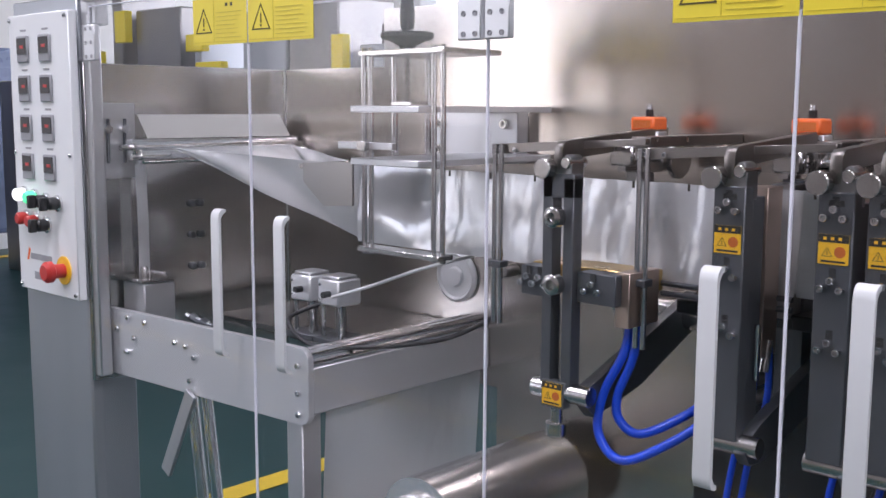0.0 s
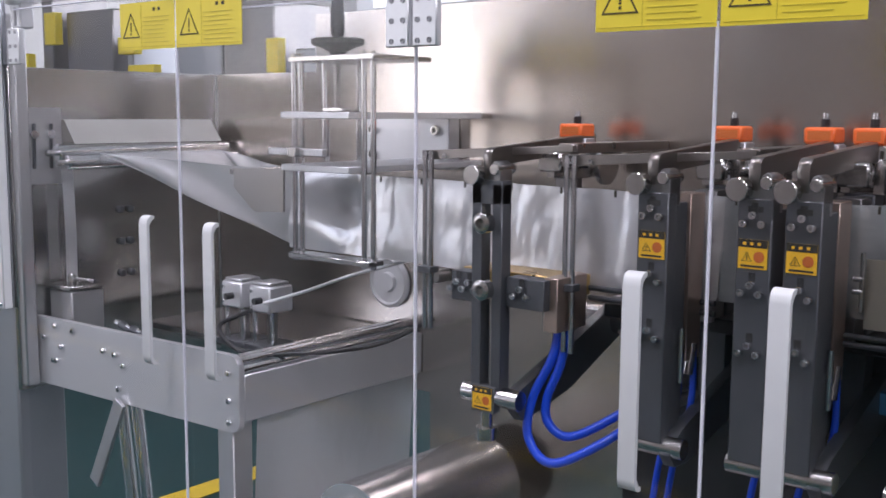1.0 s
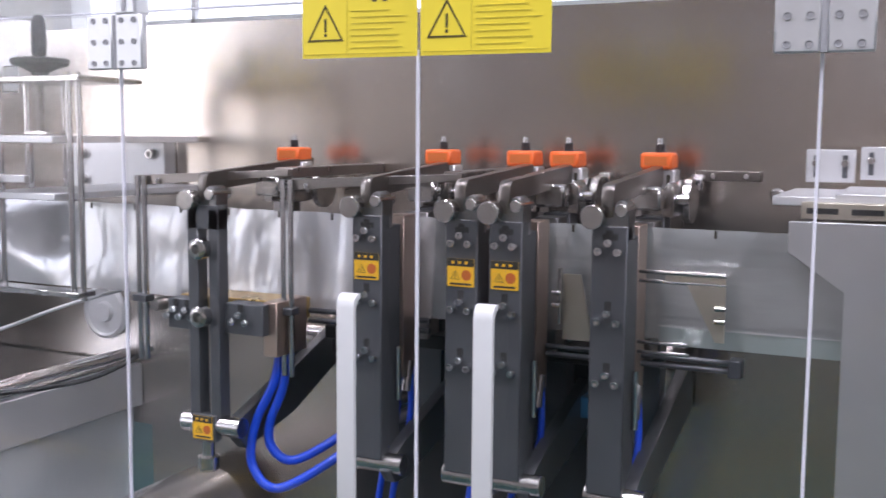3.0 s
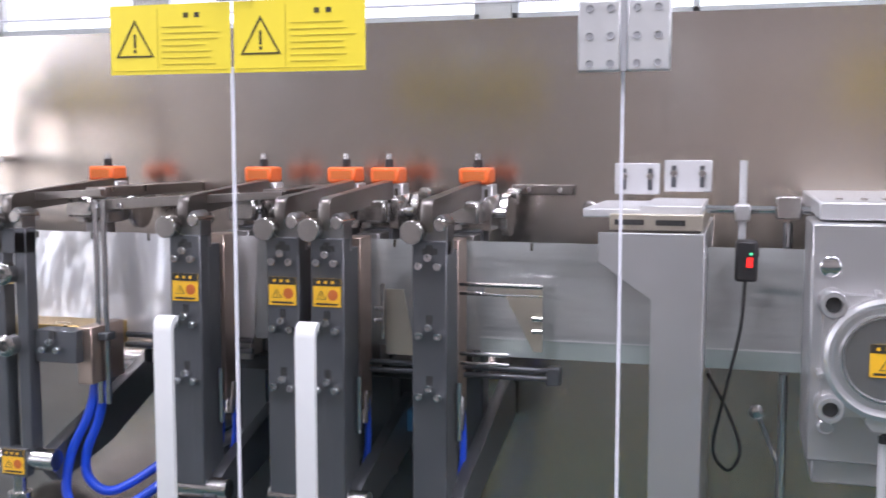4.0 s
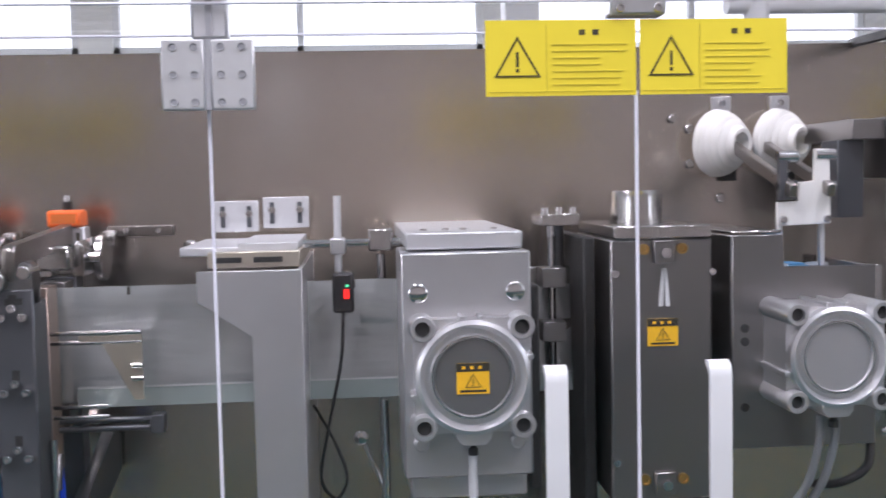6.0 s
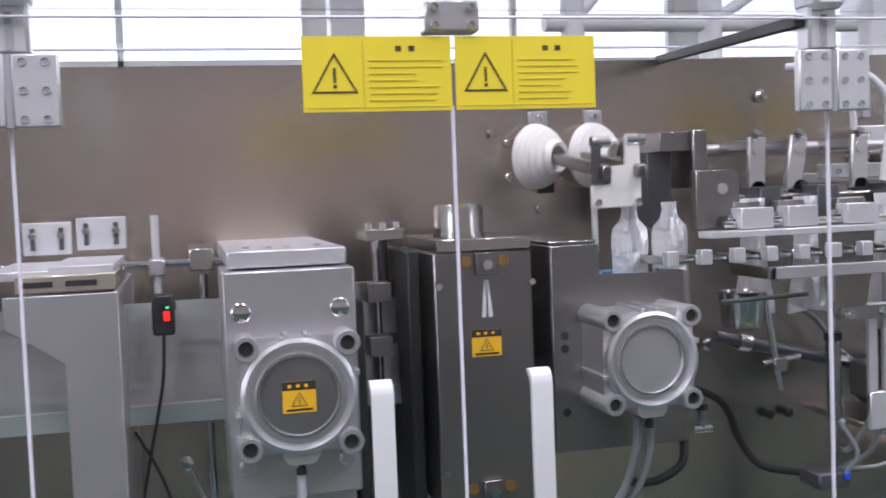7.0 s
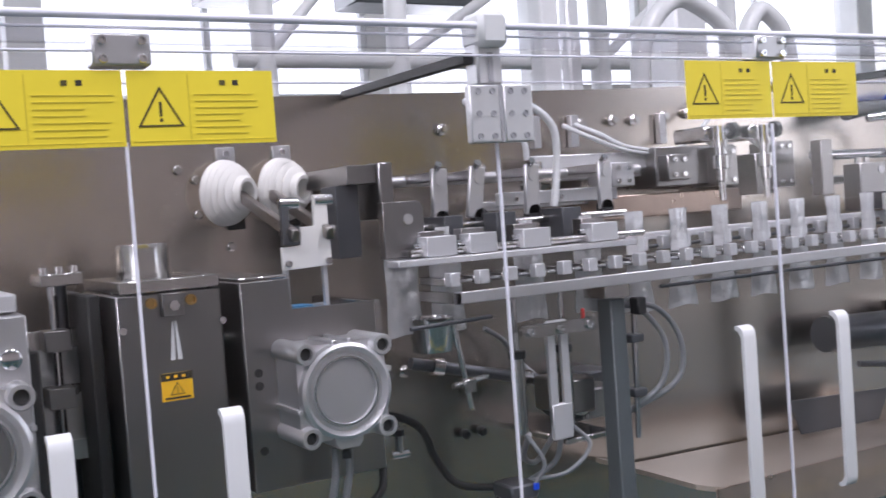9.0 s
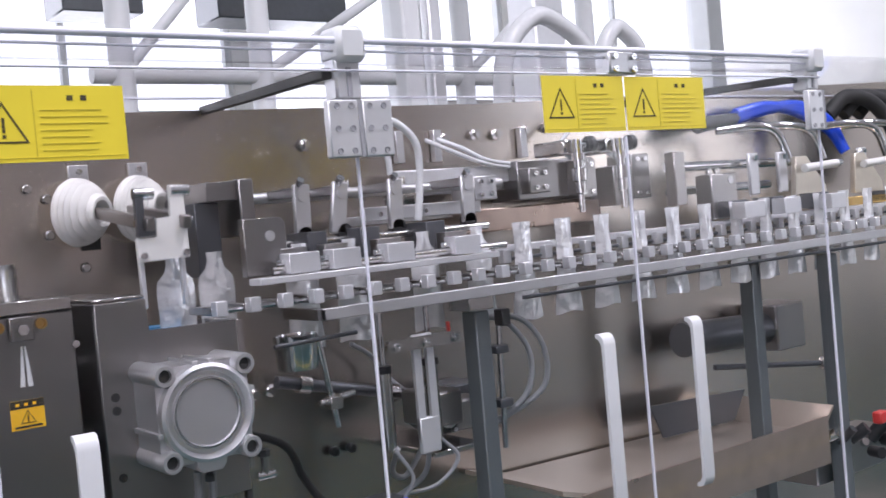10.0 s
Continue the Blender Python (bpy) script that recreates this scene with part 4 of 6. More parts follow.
# drive carriage under the web, coloured near-black for the deep shade there
dc = thing("jaw_carriage", (-0.87, 0.4, 0.9), "carriage block and shaft under the web, near-black for the shade there", "machine base")
part("carriage", box(-1.13, -0.69, 0.385, 0.47, 0.60, 1.125, 0.003), M_PIT, dc)
part("ledge", box(-1.12, -0.70, 0.30, 0.384, 1.105, 1.125, 0.002), M_PIT, dc)
part("drive_shaft", cyl((-1.30, 0.43, 1.075), (-0.66, 0.43, 1.075), 0.022, 24), M_STEEL, dc)
for x in (-1.10, -0.905, -0.78):
    part("bearing", box(x - 0.012, x + 0.012, 0.36, 0.384, 0.95, 1.10, 0.002), M_DARK, dc)
    part("valve", box(x + 0.03, x + 0.07, 0.35, 0.384, 1.02, 1.05, 0.002), M_BLUEP, dc, "blue plastic valve body")

# ---- clear stops and fences between the jaws and the cutter ----
fc = thing("film_fence", (-0.6, 0.22, 1.15), "brown steel fence plates beside the film", "guide")
part("near_plate", plate([(-0.735, 1.15), (-0.665, 1.15), (-0.70, 1.165), (-0.713, 1.232), (-0.735, 1.232)], 0.238, 0.242), M_KHAKI, fc)
part("far_plate", plate([(-0.605, 1.240), (-0.535, 1.240), (-0.535, 1.165), (-0.545, 1.165), (-0.58, 1.232), (-0.605, 1.232)], 0.225, 0.229), M_KHAKI, fc)
for z in (1.243, 1.232, 1.158, 1.146):
    part("rod", cyl((-0.64, 0.227, z), (-0.535 if z > 1.2 else -0.575, 0.227, z), 0.0025, 8), M_STEEL, fc)
for xx, z in ((-0.738, 1.21), (-0.738, 1.195), (-0.54, 1.205), (-0.54, 1.19)):
    part("screw", cyl((xx - 0.006, 0.222, z), (xx + 0.006, 0.222, z), 0.0032, 10), M_STEEL, fc)
part("upright", cyl((-0.737, 0.232, 1.17), (-0.737, 0.232, 1.24), 0.003, 8), M_STEEL, fc)
single("flat_strip", box(-0.625, -0.537, 0.47, 0.479, 1.342, 1.356, 0.001), M_LEVER, "flat steel strip bolted to the back plate", "bracket", "wall strips")
for xx in (-0.60, -0.556):
    tagged(bolt(xx, 0.47, 1.349, 0.004, None), 'small socket screw in the flat strip', 'screw', 'strip screws')

# folded guide post with two L brackets
gp = thing("guide_post", (-0.38, 0.3, 0.42), "grey sheet guide post under two bolted L brackets", "machine post")
part("front_sheet", plate([(-0.461, 1.315), (-0.461, 1.282), (-0.402, 1.243), (-0.402, 0.42), (-0.347, 0.42), (-0.347, 1.315)], 0.16, 0.166, bev=0.0008), M_ALU, gp)
part("return", box(-0.353, -0.347, 0.166, 0.47, 0.42, 1.315, 0.0008), M_ALU, gp)
part("cap", box(-0.452, -0.350, 0.185, 0.43, 1.316, 1.334, 0.001), M_KHAKI, gp)
for sx in (-0.43, -0.385):
    part("cap_slot", box(sx - 0.016, sx + 0.016, 0.1835, 0.185, 1.322, 1.328, 0), M_RUBBER, gp)
for a, b, z in ((-0.472, -0.414, 1.347), (-0.408, -0.348, 1.351)):
    br = thing("angle_bracket", (a, 0.4, z), "pale aluminium L bracket with slots", "bracket", "L brackets")
    part("upright_leg", box(a, b, 0.40, 0.408, z, z + 0.041, 0.001), M_ALUW, br)
    part("flat_leg", box(a - 0.012, b - 0.004, 0.20, 0.40, z - 0.018, z - 0.008, 0.001), M_ALUW, br)
    for xx in (a + 0.012, b - 0.012):
        bolt(xx, 0.40, z + 0.024, 0.005, br, material=M_STEEL)
        part("slot", box(xx - 0.003, xx + 0.003, 0.3985, 0.4, z + 0.006, z + 0.034, 0), M_DARK, br)

# photo sensor on its rod
ps = thing("photo_sensor", (-0.305, 0.24, 1.257), "black photo sensor with a red digital display on a rod", "sensor")
part("housing", box(-0.316, -0.291, 0.235, 0.262, 1.256, 1.303, 0.003), M_BLACK, ps)
part("display", box(-0.303, -0.2965, 0.2335, 0.235, 1.273, 1.284, 0), M_LEDR, ps, "glowing red digits")
part("key", box(-0.300, -0.297, 0.2335, 0.235, 1.287, 1.2895, 0), M_LEDG, ps)
part("upright", cyl((-0.309, 0.28, 1.30), (-0.309, 0.28, 1.393), 0.0045, 12), M_ALUW, ps)
part("cross_rod", cyl((-0.352, 0.295, 1.335), (-0.225, 0.295, 1.335), 0.005, 14), M_CHROME, ps)
part("clamp", box(-0.318, -0.300, 0.272, 0.305, 1.322, 1.342, 0.002), M_ALU, ps)
part("cable", tube([(-0.304, 0.24, 1.257), (-0.308, 0.235, 1.2), (-0.325, 0.23, 1.12), (-0.335, 0.235, 1.06), (-0.318, 0.24, 1.035), (-0.305, 0.24, 1.06), (-0.32, 0.26, 1.1), (-0.345, 0.32, 1.13)], 0.0020), M_RUBBER, ps, "thin black cable in a loop")
hr = thing("hanging_rod", (-0.26, 0.3, 1.0), "thin steel rod hung from a pale clamp", "rod")
part("rod", cyl((-0.257, 0.30, 0.42), (-0.257, 0.30, 1.32), 0.0055, 14), M_CHROME, hr)
part("clamp", box(-0.272, -0.243, 0.28, 0.42, 1.325, 1.352, 0.002), M_STEEL, hr)
part("collar", box(-0.263, -0.251, 0.29, 0.31, 1.14, 1.15, 0.001), M_STEEL, hr)
part("branch", cyl((-0.285, 0.3, 1.09), (-0.257, 0.3, 1.02), 0.003, 10), M_CHROME, hr)
part("grommet", lathe([(0.009, 0), (0.009, 0.006), (0.006, 0.008)], (-0.287, 0.3, 1.093), (0, -1, 0), 16), M_STEEL, hr)


def air_cylinder(name, cx, cz, half, y0, y1, label, tag):
    """A square profile cylinder seen from its end cap."""
    c = thing(name, (cx, y1, cz), label, "cylinder", "square air cylinders")
    k = half * 0.80
    bm = plate(rounded(cx - half * 0.93, cx + half * 0.93, cz - half * 0.93, cz + half * 0.93, half * 0.22), y0 + 0.012, y1)
    part("barrel", bm, M_CAST, c)
    bm = lathe([(half * 0.93, 0.0), (half * 0.93, 0.012), (half * 0.86, 0.014), (half * 0.78, 0.006), (half * 0.70, 0.006), (half * 0.68, 0.010), (half * 0.64, 0.010), (half * 0.62, 0.006)], (cx, y0 + 0.012, cz), (0, -1, 0), 56)
    part("end_cap", bm, M_CAST, c)
    part("piston_disc", lathe([(half * 0.615, 0), (half * 0.615, 0.001), (half * 0.2, 0.0012)], (cx, y0 + 0.006, cz), (0, -1, 0), 48), M_DISC if tag else M_ALU, c)
    for sx in (-1, 1):
        for sz in (-1, 1):
            bm = lathe([(half * 0.21, -(y1 - y0) * 0.9), (half * 0.21, 0.012), (half * 0.19, 0.014), (half * 0.125, 0.014), (half * 0.12, -0.002)], (cx + sx * k, y0 + 0.012, cz + sz * k), (0, -1, 0), 24)
            part("corner_lug", bm, M_CAST, c)
            part("socket", lathe([(half * 0.118, 0), (half * 0.118, 0.001)], (cx + sx * k, y0 + 0.004, cz + sz * k), (0, -1, 0), 18), M_RUBBER, c)
    part("port_block", plate([(cx - half * 0.3, cz - half), (cx - half * 0.2, cz - half * 1.12), (cx + half * 0.2, cz - half * 1.12), (cx + half * 0.3, cz - half), (cx + half * 0.3, cz - half * 0.85), (cx - half * 0.3, cz - half * 0.85)], y0 + 0.004, y1, bev=0.001), M_CAST, c)
    rim = bmesh.new()
    loop = [[rim.verts.new((cx + half * q * math.cos(a), y0 + d, cz + half * q * math.sin(a))) for a in np.linspace(0, 2 * math.pi, 56, endpoint=False)] for q, d in ((0.635, 0.004), (0.64, 0.0012), (0.675, 0.0012), (0.68, 0.004))]
    for ra, rb_ in zip(loop, loop[1:]):
        for k_ in range(56):
            rim.faces.new((ra[k_], ra[(k_ + 1) % 56], rb_[(k_ + 1) % 56], rb_[k_]))
    part("turned_rim", rim, M_TURNED, c, "bright turned rim")
    for sx, sz, dx, dz in ((0, 1, 0.16, 0.0), (0, 1, -0.16, 0.0), (1, 0, 0.0, 0.3), (-1, 0, 0.0, -0.3)):
        px_, pz_ = cx + half * (0.945 * sx + dx), cz + half * (0.945 * sz + dz)
        part("rib", box(px_ - 0.003, px_ + 0.003, y0 + 0.004, y1, pz_ - 0.003, pz_ + 0.003, 0.0008), M_CAST, c)
    part("port_screw", lathe([(0.004, 0), (0.004, 0.006), (0.0055, 0.007), (0.0055, 0.014)], (cx, y0 + 0.016, cz - half * 1.10), (0, 0, -1), 14), M_BLACK, c)
    if tag:
        warn_tag(cx - 0.0175, cx + 0.0175, cz - 0.018, cz + 0.015, y0 + 0.0045, c, hand=False)
    return c


# first cutter unit
cu = thing("cutter_unit", (-0.17, 0.2, 1.06), "pale aluminium cutter housing behind an air cylinder", "cutter")
part("body", box(-0.24, -0.099, 0.13, 0.26, 1.085, 1.331, 0.002), M_ALU, cu)
part("top_slab", box(-0.233, -0.104, 0.15, 0.479, 1.333, 1.352, 0.002), M_ALUW, cu)
part("bottom_block", box(-0.233, -0.104, 0.145, 0.26, 1.058, 1.083, 0.002), M_ALU, cu)
for xx in (-0.222, -0.117):
    part("plug", lathe([(0.0105, 0), (0.0105, 0.006), (0.008, 0.0075)], (xx, 0.13, 1.288), (0, -1, 0), 20), M_CHROME, cu)
    part("plug", lathe([(0.0085, 0), (0.0085, 0.01), (0.006, 0.012)], (xx, 0.13, 1.125), (0, -1, 0), 20), M_ALU, cu)
for xx in (-0.21, -0.185, -0.165, -0.13):
    part("pocket_screw", cyl((xx, 0.2, 1.352), (xx, 0.2, 1.354), 0.004, 10), M_STEEL, cu)
part("side_guard", box(-0.098, -0.085, 0.16, 0.26, 1.06, 1.29, 0.002), M_RUBBER, cu, "black rubber side guard")
air_cylinder("air_cylinder", -0.167, 1.2, 0.066, 0.098, 0.13, "square aluminium air cylinder with a caution tag", True)
single("air_tube", tube([(-0.167, 0.115, 1.125), (-0.167, 0.12, 1.10), (-0.165, 0.13, 1.02), (-0.16, 0.15, 0.9), (-0.17, 0.2, 0.8)], 0.005), M_TUBE, "clear air tube under the cylinder", "hose", "clear tubes")

# rail and rods between the cutters
rs = thing("rod_stand", (-0.05, 0.3, 1.05), "steel rod stand with clamp blocks", "stand")
part("rod", cyl((-0.052, 0.26, 1.05), (-0.052, 0.26, 1.365), 0.005, 14), M_CHROME, rs)
part("rod", cyl((-0.035, 0.30, 1.05), (-0.035, 0.30, 1.365), 0.006, 14), M_DARK, rs)
for z in (1.29, 1.225):
    part("clamp", box(-0.067, -0.038, 0.24, 0.275, z - 0.012, z + 0.012, 0.001), M_GREY, rs)
    part("strap", box(-0.10, -0.02, 0.276, 0.284, z - 0.011, z + 0.011, 0.001), M_STEEL, rs)
part("head", box(-0.067, -0.02, 0.24, 0.31, 1.352, 1.366, 0.001), M_STEEL, rs)
for xx, yy in ((-0.062, 0.245), (-0.045, 0.245), (-0.028, 0.245)):
    part("bolt", cyl((xx, yy, 1.366), (xx, yy, 1.374), 0.005, 12), M_CHROME, rs)
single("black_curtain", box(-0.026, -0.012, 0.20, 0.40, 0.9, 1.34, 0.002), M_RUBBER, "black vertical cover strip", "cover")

# dark cover box
db = thing("drive_cover", (0.055, 0.25, 1.04), "dark brushed box cover with brass plugs and a caution tag", "machine cover")
part("shell", box(-0.004, 0.113, 0.16, 0.345, 1.04, 1.338, 0.002), M_GREY, db)
part("lid", box(0.0, 0.112, 0.158, 0.345, 1.339, 1.353, 0.001), M_STEEL, db)
part("drum", lathe([(0.031, 0), (0.031, 0.03), (0.029, 0.036)], (0.05, 0.25, 1.356), (0, 0, 1), 40), M_STEEL, db, "polished steel drum")
part("drum_seat", lathe([(0.033, 0), (0.033, 0.004)], (0.05, 0.25, 1.353), (0, 0, 1), 40), M_STEEL, db)
for z in (1.323, 1.06):
    part("bracket", box(0.044, 0.068, 0.15, 0.16, z - 0.012, z + 0.014, 0.001), M_GREY, db)
    part("hex_screw", lathe([(0.006, 0), (0.006, 0.006)], (0.056, 0.15, z), (0, -1, 0), 6), M_CHROME, db)
    for xx in (0.034, 0.078):
        part("brass_plug", lathe([(0.0062, 0), (0.0062, 0.004), (0.0042, 0.004), (0.0038, 0.001)], (xx, 0.16, z + 0.004), (0, -1, 0), 16), M_BRASS, db, "brass plug")
part("white_strip", plate([(0.051, 1.262), (0.056, 1.262), (0.057, 1.305), (0.055, 1.305)], 0.1585, 0.16), M_WHITE, db)
part("white_strip", plate([(0.059, 1.262), (0.064, 1.262), (0.060, 1.305), (0.058, 1.305)], 0.1585, 0.16), M_WHITE, db)
warn_tag(0.038, 0.073, 1.217, 1.248, 0.1597, db, hand=False)
for z in (1.30, 1.085):
    for xx in (0.001, 0.112):
        part("stud", cyl((xx, 0.155, z), (xx, 0.165, z), 0.004, 10), M_CHROME, db)

# second cutter box with the round-ended cylinder
sb = thing("punch_housing", (0.22, 0.25, 1.1), "stepped dark steel punch housing with blue inlay", "cutter")
part("body", plate([(0.133, 1.098), (0.30, 1.098), (0.30, 1.303), (0.192, 1.303), (0.192, 1.340), (0.133, 1.340)], 0.15, 0.155, bev=0.0008), M_GREY, sb)
part("side", box(0.133, 0.137, 0.155, 0.36, 1.098, 1.340, 0.001), M_GREY, sb)
part("core", box(0.138, 0.296, 0.156, 0.35, 1.10, 1.292, 0.001), M_DARK, sb)
part("step_top", box(0.133, 0.192, 0.155, 0.36, 1.341, 1.345, 0.001), M_STEEL, sb)
for k in range(3):
    part("blue_inlay", box(0.196, 0.27, 0.17 + 0.05 * k, 0.205 + 0.05 * k, 1.293, 1.2965, 0.001), M_BLUEP, sb, "blue plastic guide strip")
part("edge_bar", box(0.301, 0.313, 0.16, 0.35, 1.12, 1.302, 0.001), M_STEEL, sb)
for z in (1.275, 1.11):
    part("end_bolt", cyl((0.313, 0.22, z), (0.326, 0.22, z), 0.007, 14), M_CHROME, sb)
for z in (1.27, 1.19):
    part("spacer", cyl((0.115, 0.24, z), (0.133, 0.24, z), 0.006, 14), M_CHROME, sb)
for z in (1.235, 1.145, 1.22):
    part("hole", lathe([(0.005, 0), (0.005, 0.001)], (0.147, 0.15, z), (0, -1, 0), 14), M_RUBBER, sb)
# Black strip put in to darken the shaded gap between the boxes.
single("gap_shade_strip", box(0.114, 0.132, 0.30, 0.34, 1.05, 1.335, 0.001), M_RUBBER, "black strip filling the shaded gap between the two boxes", "cover")
air_cylinder("air_cylinder", 0.223, 1.212, 0.0585, 0.075, 0.15, "long square aluminium air cylinder with a bright disc", False)
for k, xx in enumerate((0.213, 0.23)):
    single("air_tube", tube([(xx, 0.10, 1.145), (xx, 0.105, 1.11), (xx - 0.008, 0.12, 1.06), (xx - 0.03, 0.15, 1.0), (xx - 0.03, 0.2, 0.9)], 0.0045), M_SLEEVE, "clear air tube under the cylinder", "hose", "clear tubes")
single("cable_loop", tube([(0.30, 0.16, 1.10), (0.29, 0.15, 1.07), (0.26, 0.16, 1.05), (0.24, 0.2, 1.04)], 0.005), M_RUBBER, "dark cable under the punch housing", "cable", "cables")
single("cable_loop", tube([(0.33, 0.27, 1.14), (0.375, 0.28, 1.132), (0.413, 0.28, 1.113), (0.435, 0.29, 1.085), (0.448, 0.3, 1.06), (0.482, 0.3, 1.014), (0.525, 0.26, 1.008)], 0.0055), M_RUBBER, "dark cable hanging in front of the back plate", "cable", "cables")

# bellows on the back plate
for x in (0.236, 0.322):
    bl = thing("bellows", (x, 0.47, 1.452), "white rubber bellows on the back plate", "bellows", "bellows")
    prof, n = [(0.046, 0.0)], 6
    for k in range(n):
        rr = 0.048 - 0.0009 * k * k
        prof += [(rr - 0.003, 0.002 + 0.0075 * k), (rr, 0.0045 + 0.0075 * k), (rr, 0.006 + 0.0075 * k), (rr - 0.003, 0.0085 + 0.0075 * k)]
    prof += [(0.024, 0.047), (0.021, 0.050), (0.016, 0.049), (0.014, 0.03)]
    part("bellow", lathe(prof, (x - 0.012, 0.472, 1.454), (0.62, -1, -0.06), 40), M_NYLON, bl)
    part("sleeve", box(x - 0.004, x + 0.022, 0.474, 0.479, 1.40, 1.42, 0.001), M_RUBBER, bl)
    part("tab", box(x - 0.014, x + 0.014, 0.474, 0.479, 1.49, 1.520, 0.001), M_ALU, bl)
    bolt(x, 0.474, 1.51, 0.005, bl)
for x, z in ((0.165, 1.49), (0.19, 1.475), (0.19, 1.425), (0.235, 1.376), (0.34, 1.476)):
    single("plate_bolt", lathe([(0.007, 0), (0.007, 0.004), (0.005, 0.006)], (x, 0.479, z), (0, -1, 0), 12), M_STEEL, "round bolt head in the back plate", "bolt", "plate bolts")
for x, z in ((-0.515, 1.325), (0.60, 1.537), (0.88, 1.54), (0.95, 1.545), (1.0, 1.545), (1.07, 1.55), (0.47, 1.155), (0.50, 1.157), (0.9, 1.24), (1.13, 1.555)):
    single("plate_bolt", lathe([(0.010, 0), (0.010, 0.006), (0.006, 0.010), (0.006, 0.016)], (x, 0.479, z), (0, -1, 0), 14), M_STEEL, "round bolt head in the back plate", "bolt", "plate bolts")

# ---- transfer arm (moves) ----
arm = thing("transfer_arm", (0.245, 0.22, 1.348), "pale bracket with two gripper fingers that lifts pouches", "gripper arm")
part("bracket", plate([(0.212, 1.346), (0.278, 1.348), (0.276, 1.437), (0.258, 1.437), (0.258, 1.398), (0.238, 1.398), (0.238, 1.375), (0.212, 1.375)], 0.216, 0.222, bev=0.0008), M_NYLON, arm)
part("dark_angle", plate([(0.214, 1.377), (0.236, 1.377), (0.236, 1.40), (0.224, 1.40), (0.224, 1.432), (0.214, 1.432)], 0.214, 0.222), M_DARK, arm)
for x in (0.219, 0.272):
    bolt(x, 0.216, 1.354, 0.0045, arm)
for x in (0.216, 0.268):
    part("finger", box(x, x + 0.006, 0.224, 0.232, 1.290, 1.348, 0.001), M_ALUW, arm)
for x, z in ((0.226, 1.428), (0.272, 1.430)):
    part("rod_end", cyl((x - 0.012, 0.22, z), (x + 0.012, 0.22, z), 0.007, 14), M_CHROME, arm)
# two flat links swing on the bracket as it rises
LINKS = []
for x in (0.226, 0.272):
    lk = part("link_bar", box(x - 0.004, x + 0.006, 0.20, 0.445, 1.385, 1.401, 0.0015), M_LEVER, arm, "flat brown steel link bar")
    LINKS.append((lk, Vector((x, 0.222, 1.393)) - Vector(arm.location)))
    part("link_pin", cyl((x - 0.012, 0.222, 1.393), (x + 0.014, 0.222, 1.393), 0.0055, 14), M_CHROME, arm)


def pouch(name, x, y, ztop, zbot, w, neck, group, label="silver bottle-shaped foil pouch"):
    """A foil pouch with a narrow neck on top."""
    p = thing(name, (x, y, zbot), label, "pouch", group)
    h = ztop - zbot
    bottle = [(0.0, 1.0), (0.10, 0.97), (0.3, 0.90), (0.5, 0.88), (0.68, 0.93), (0.78, 0.86), (0.84, 0.62), (0.87, neck), (0.94, neck), (1.0, neck * 1.1)]
    flared = [(0.0, 1.0), (0.15, 0.93), (0.35, 0.72), (0.5, 0.63), (0.7, 0.58), (0.85, 0.54), (1.0, 0.60)]
    prof = flared if neck > 0.45 else bottle
    rnd = random.Random(int(x * 1000))
    ph = rnd.uniform(0, 6)
    for s in (-1, 1):
        g = []
        for t in np.linspace(0, 1, 15):
            ww = float(np.interp(t, [a for a, _ in prof], [b for _, b in prof])) * w / 2
            row = []
            for u in np.linspace(-1, 1, 11):
                d = 0.006 * (1 - u * u) * (1 - 0.75 * t) * (0.4 + 0.6 * math.sin(math.pi * min(1, 0.15 + t)))
                d += 0.003 * (0.5 + noise.noise(Vector((u * 2.2 + ph, t * 5, s)))) * (1 - abs(u))
                row.append(Vector((x + u * ww, y + s * (0.0008 + max(0.0, d)), zbot + h * t + 0.002 * math.sin(3 * u + ph) * (1 - t))))
            g.append(row)
        part("foil_face", sheet(g, 0.0004), M_FILMC, p)
    return p


STAGES = [(0.221, 0.271), (0.386, 0.453), (0.585, 0.690)] + [(0.785 + 0.1764 * k, 0.8732 + 0.1764 * k) for k in range(14)]
ZUP = 1.232
PAIRS = []
for k in range(3):  # pairs that the arm lifts out of the cutter one after another
    pr = [pouch("foil_pouch", x, 0.232 + 0.007 * k, 1.300, 1.159, 0.054, 0.36, "pouches in the transfer arm", "silver bottle-shaped pouch lifted from the cutter") for x in STAGES[0]]
    PAIRS.append((pr, 0, 6.05 + 1.5 * k))
for s in range(1, 10):
    pr = [pouch("foil_pouch", x, 0.236, 1.384, ZUP, 0.060, 0.50, "pouches on the rail", "silver bottle-shaped foil pouch on the gripper rail") for x in STAGES[s]]
    PAIRS.append((pr, s, 0.0))

# ---- pouch walking rail ----
wr = thing("pouch_rail", (0.9, 0.2, 1.29), "long grey steel rail carrying pouch grippers", "rail")
part("front_bar", box(0.41, 2.6, 0.14, 0.148, 1.286, 1.301, 0.001), M_ALU, wr)
for k in range(36):
    hx = 0.812 + 0.0441 * k
    part("holder_block", box(hx - 0.008, hx + 0.008, 0.247, 0.261, 1.322, 1.343, 0.001), M_ALUW, wr)
    part("holder_spring", cyl((hx + 0.012, 0.254, 1.328), (hx + 0.032, 0.254, 1.328), 0.003, 8), M_DARK, wr)
part("back_bar", box(0.80, 2.6, 0.262, 0.29, 1.338, 1.349, 0.001), M_ALUW, wr)
part("lower_rod", cyl((0.355, 0.165, 1.260), (0.475, 0.165, 1.263), 0.003, 10), M_DARK, wr)
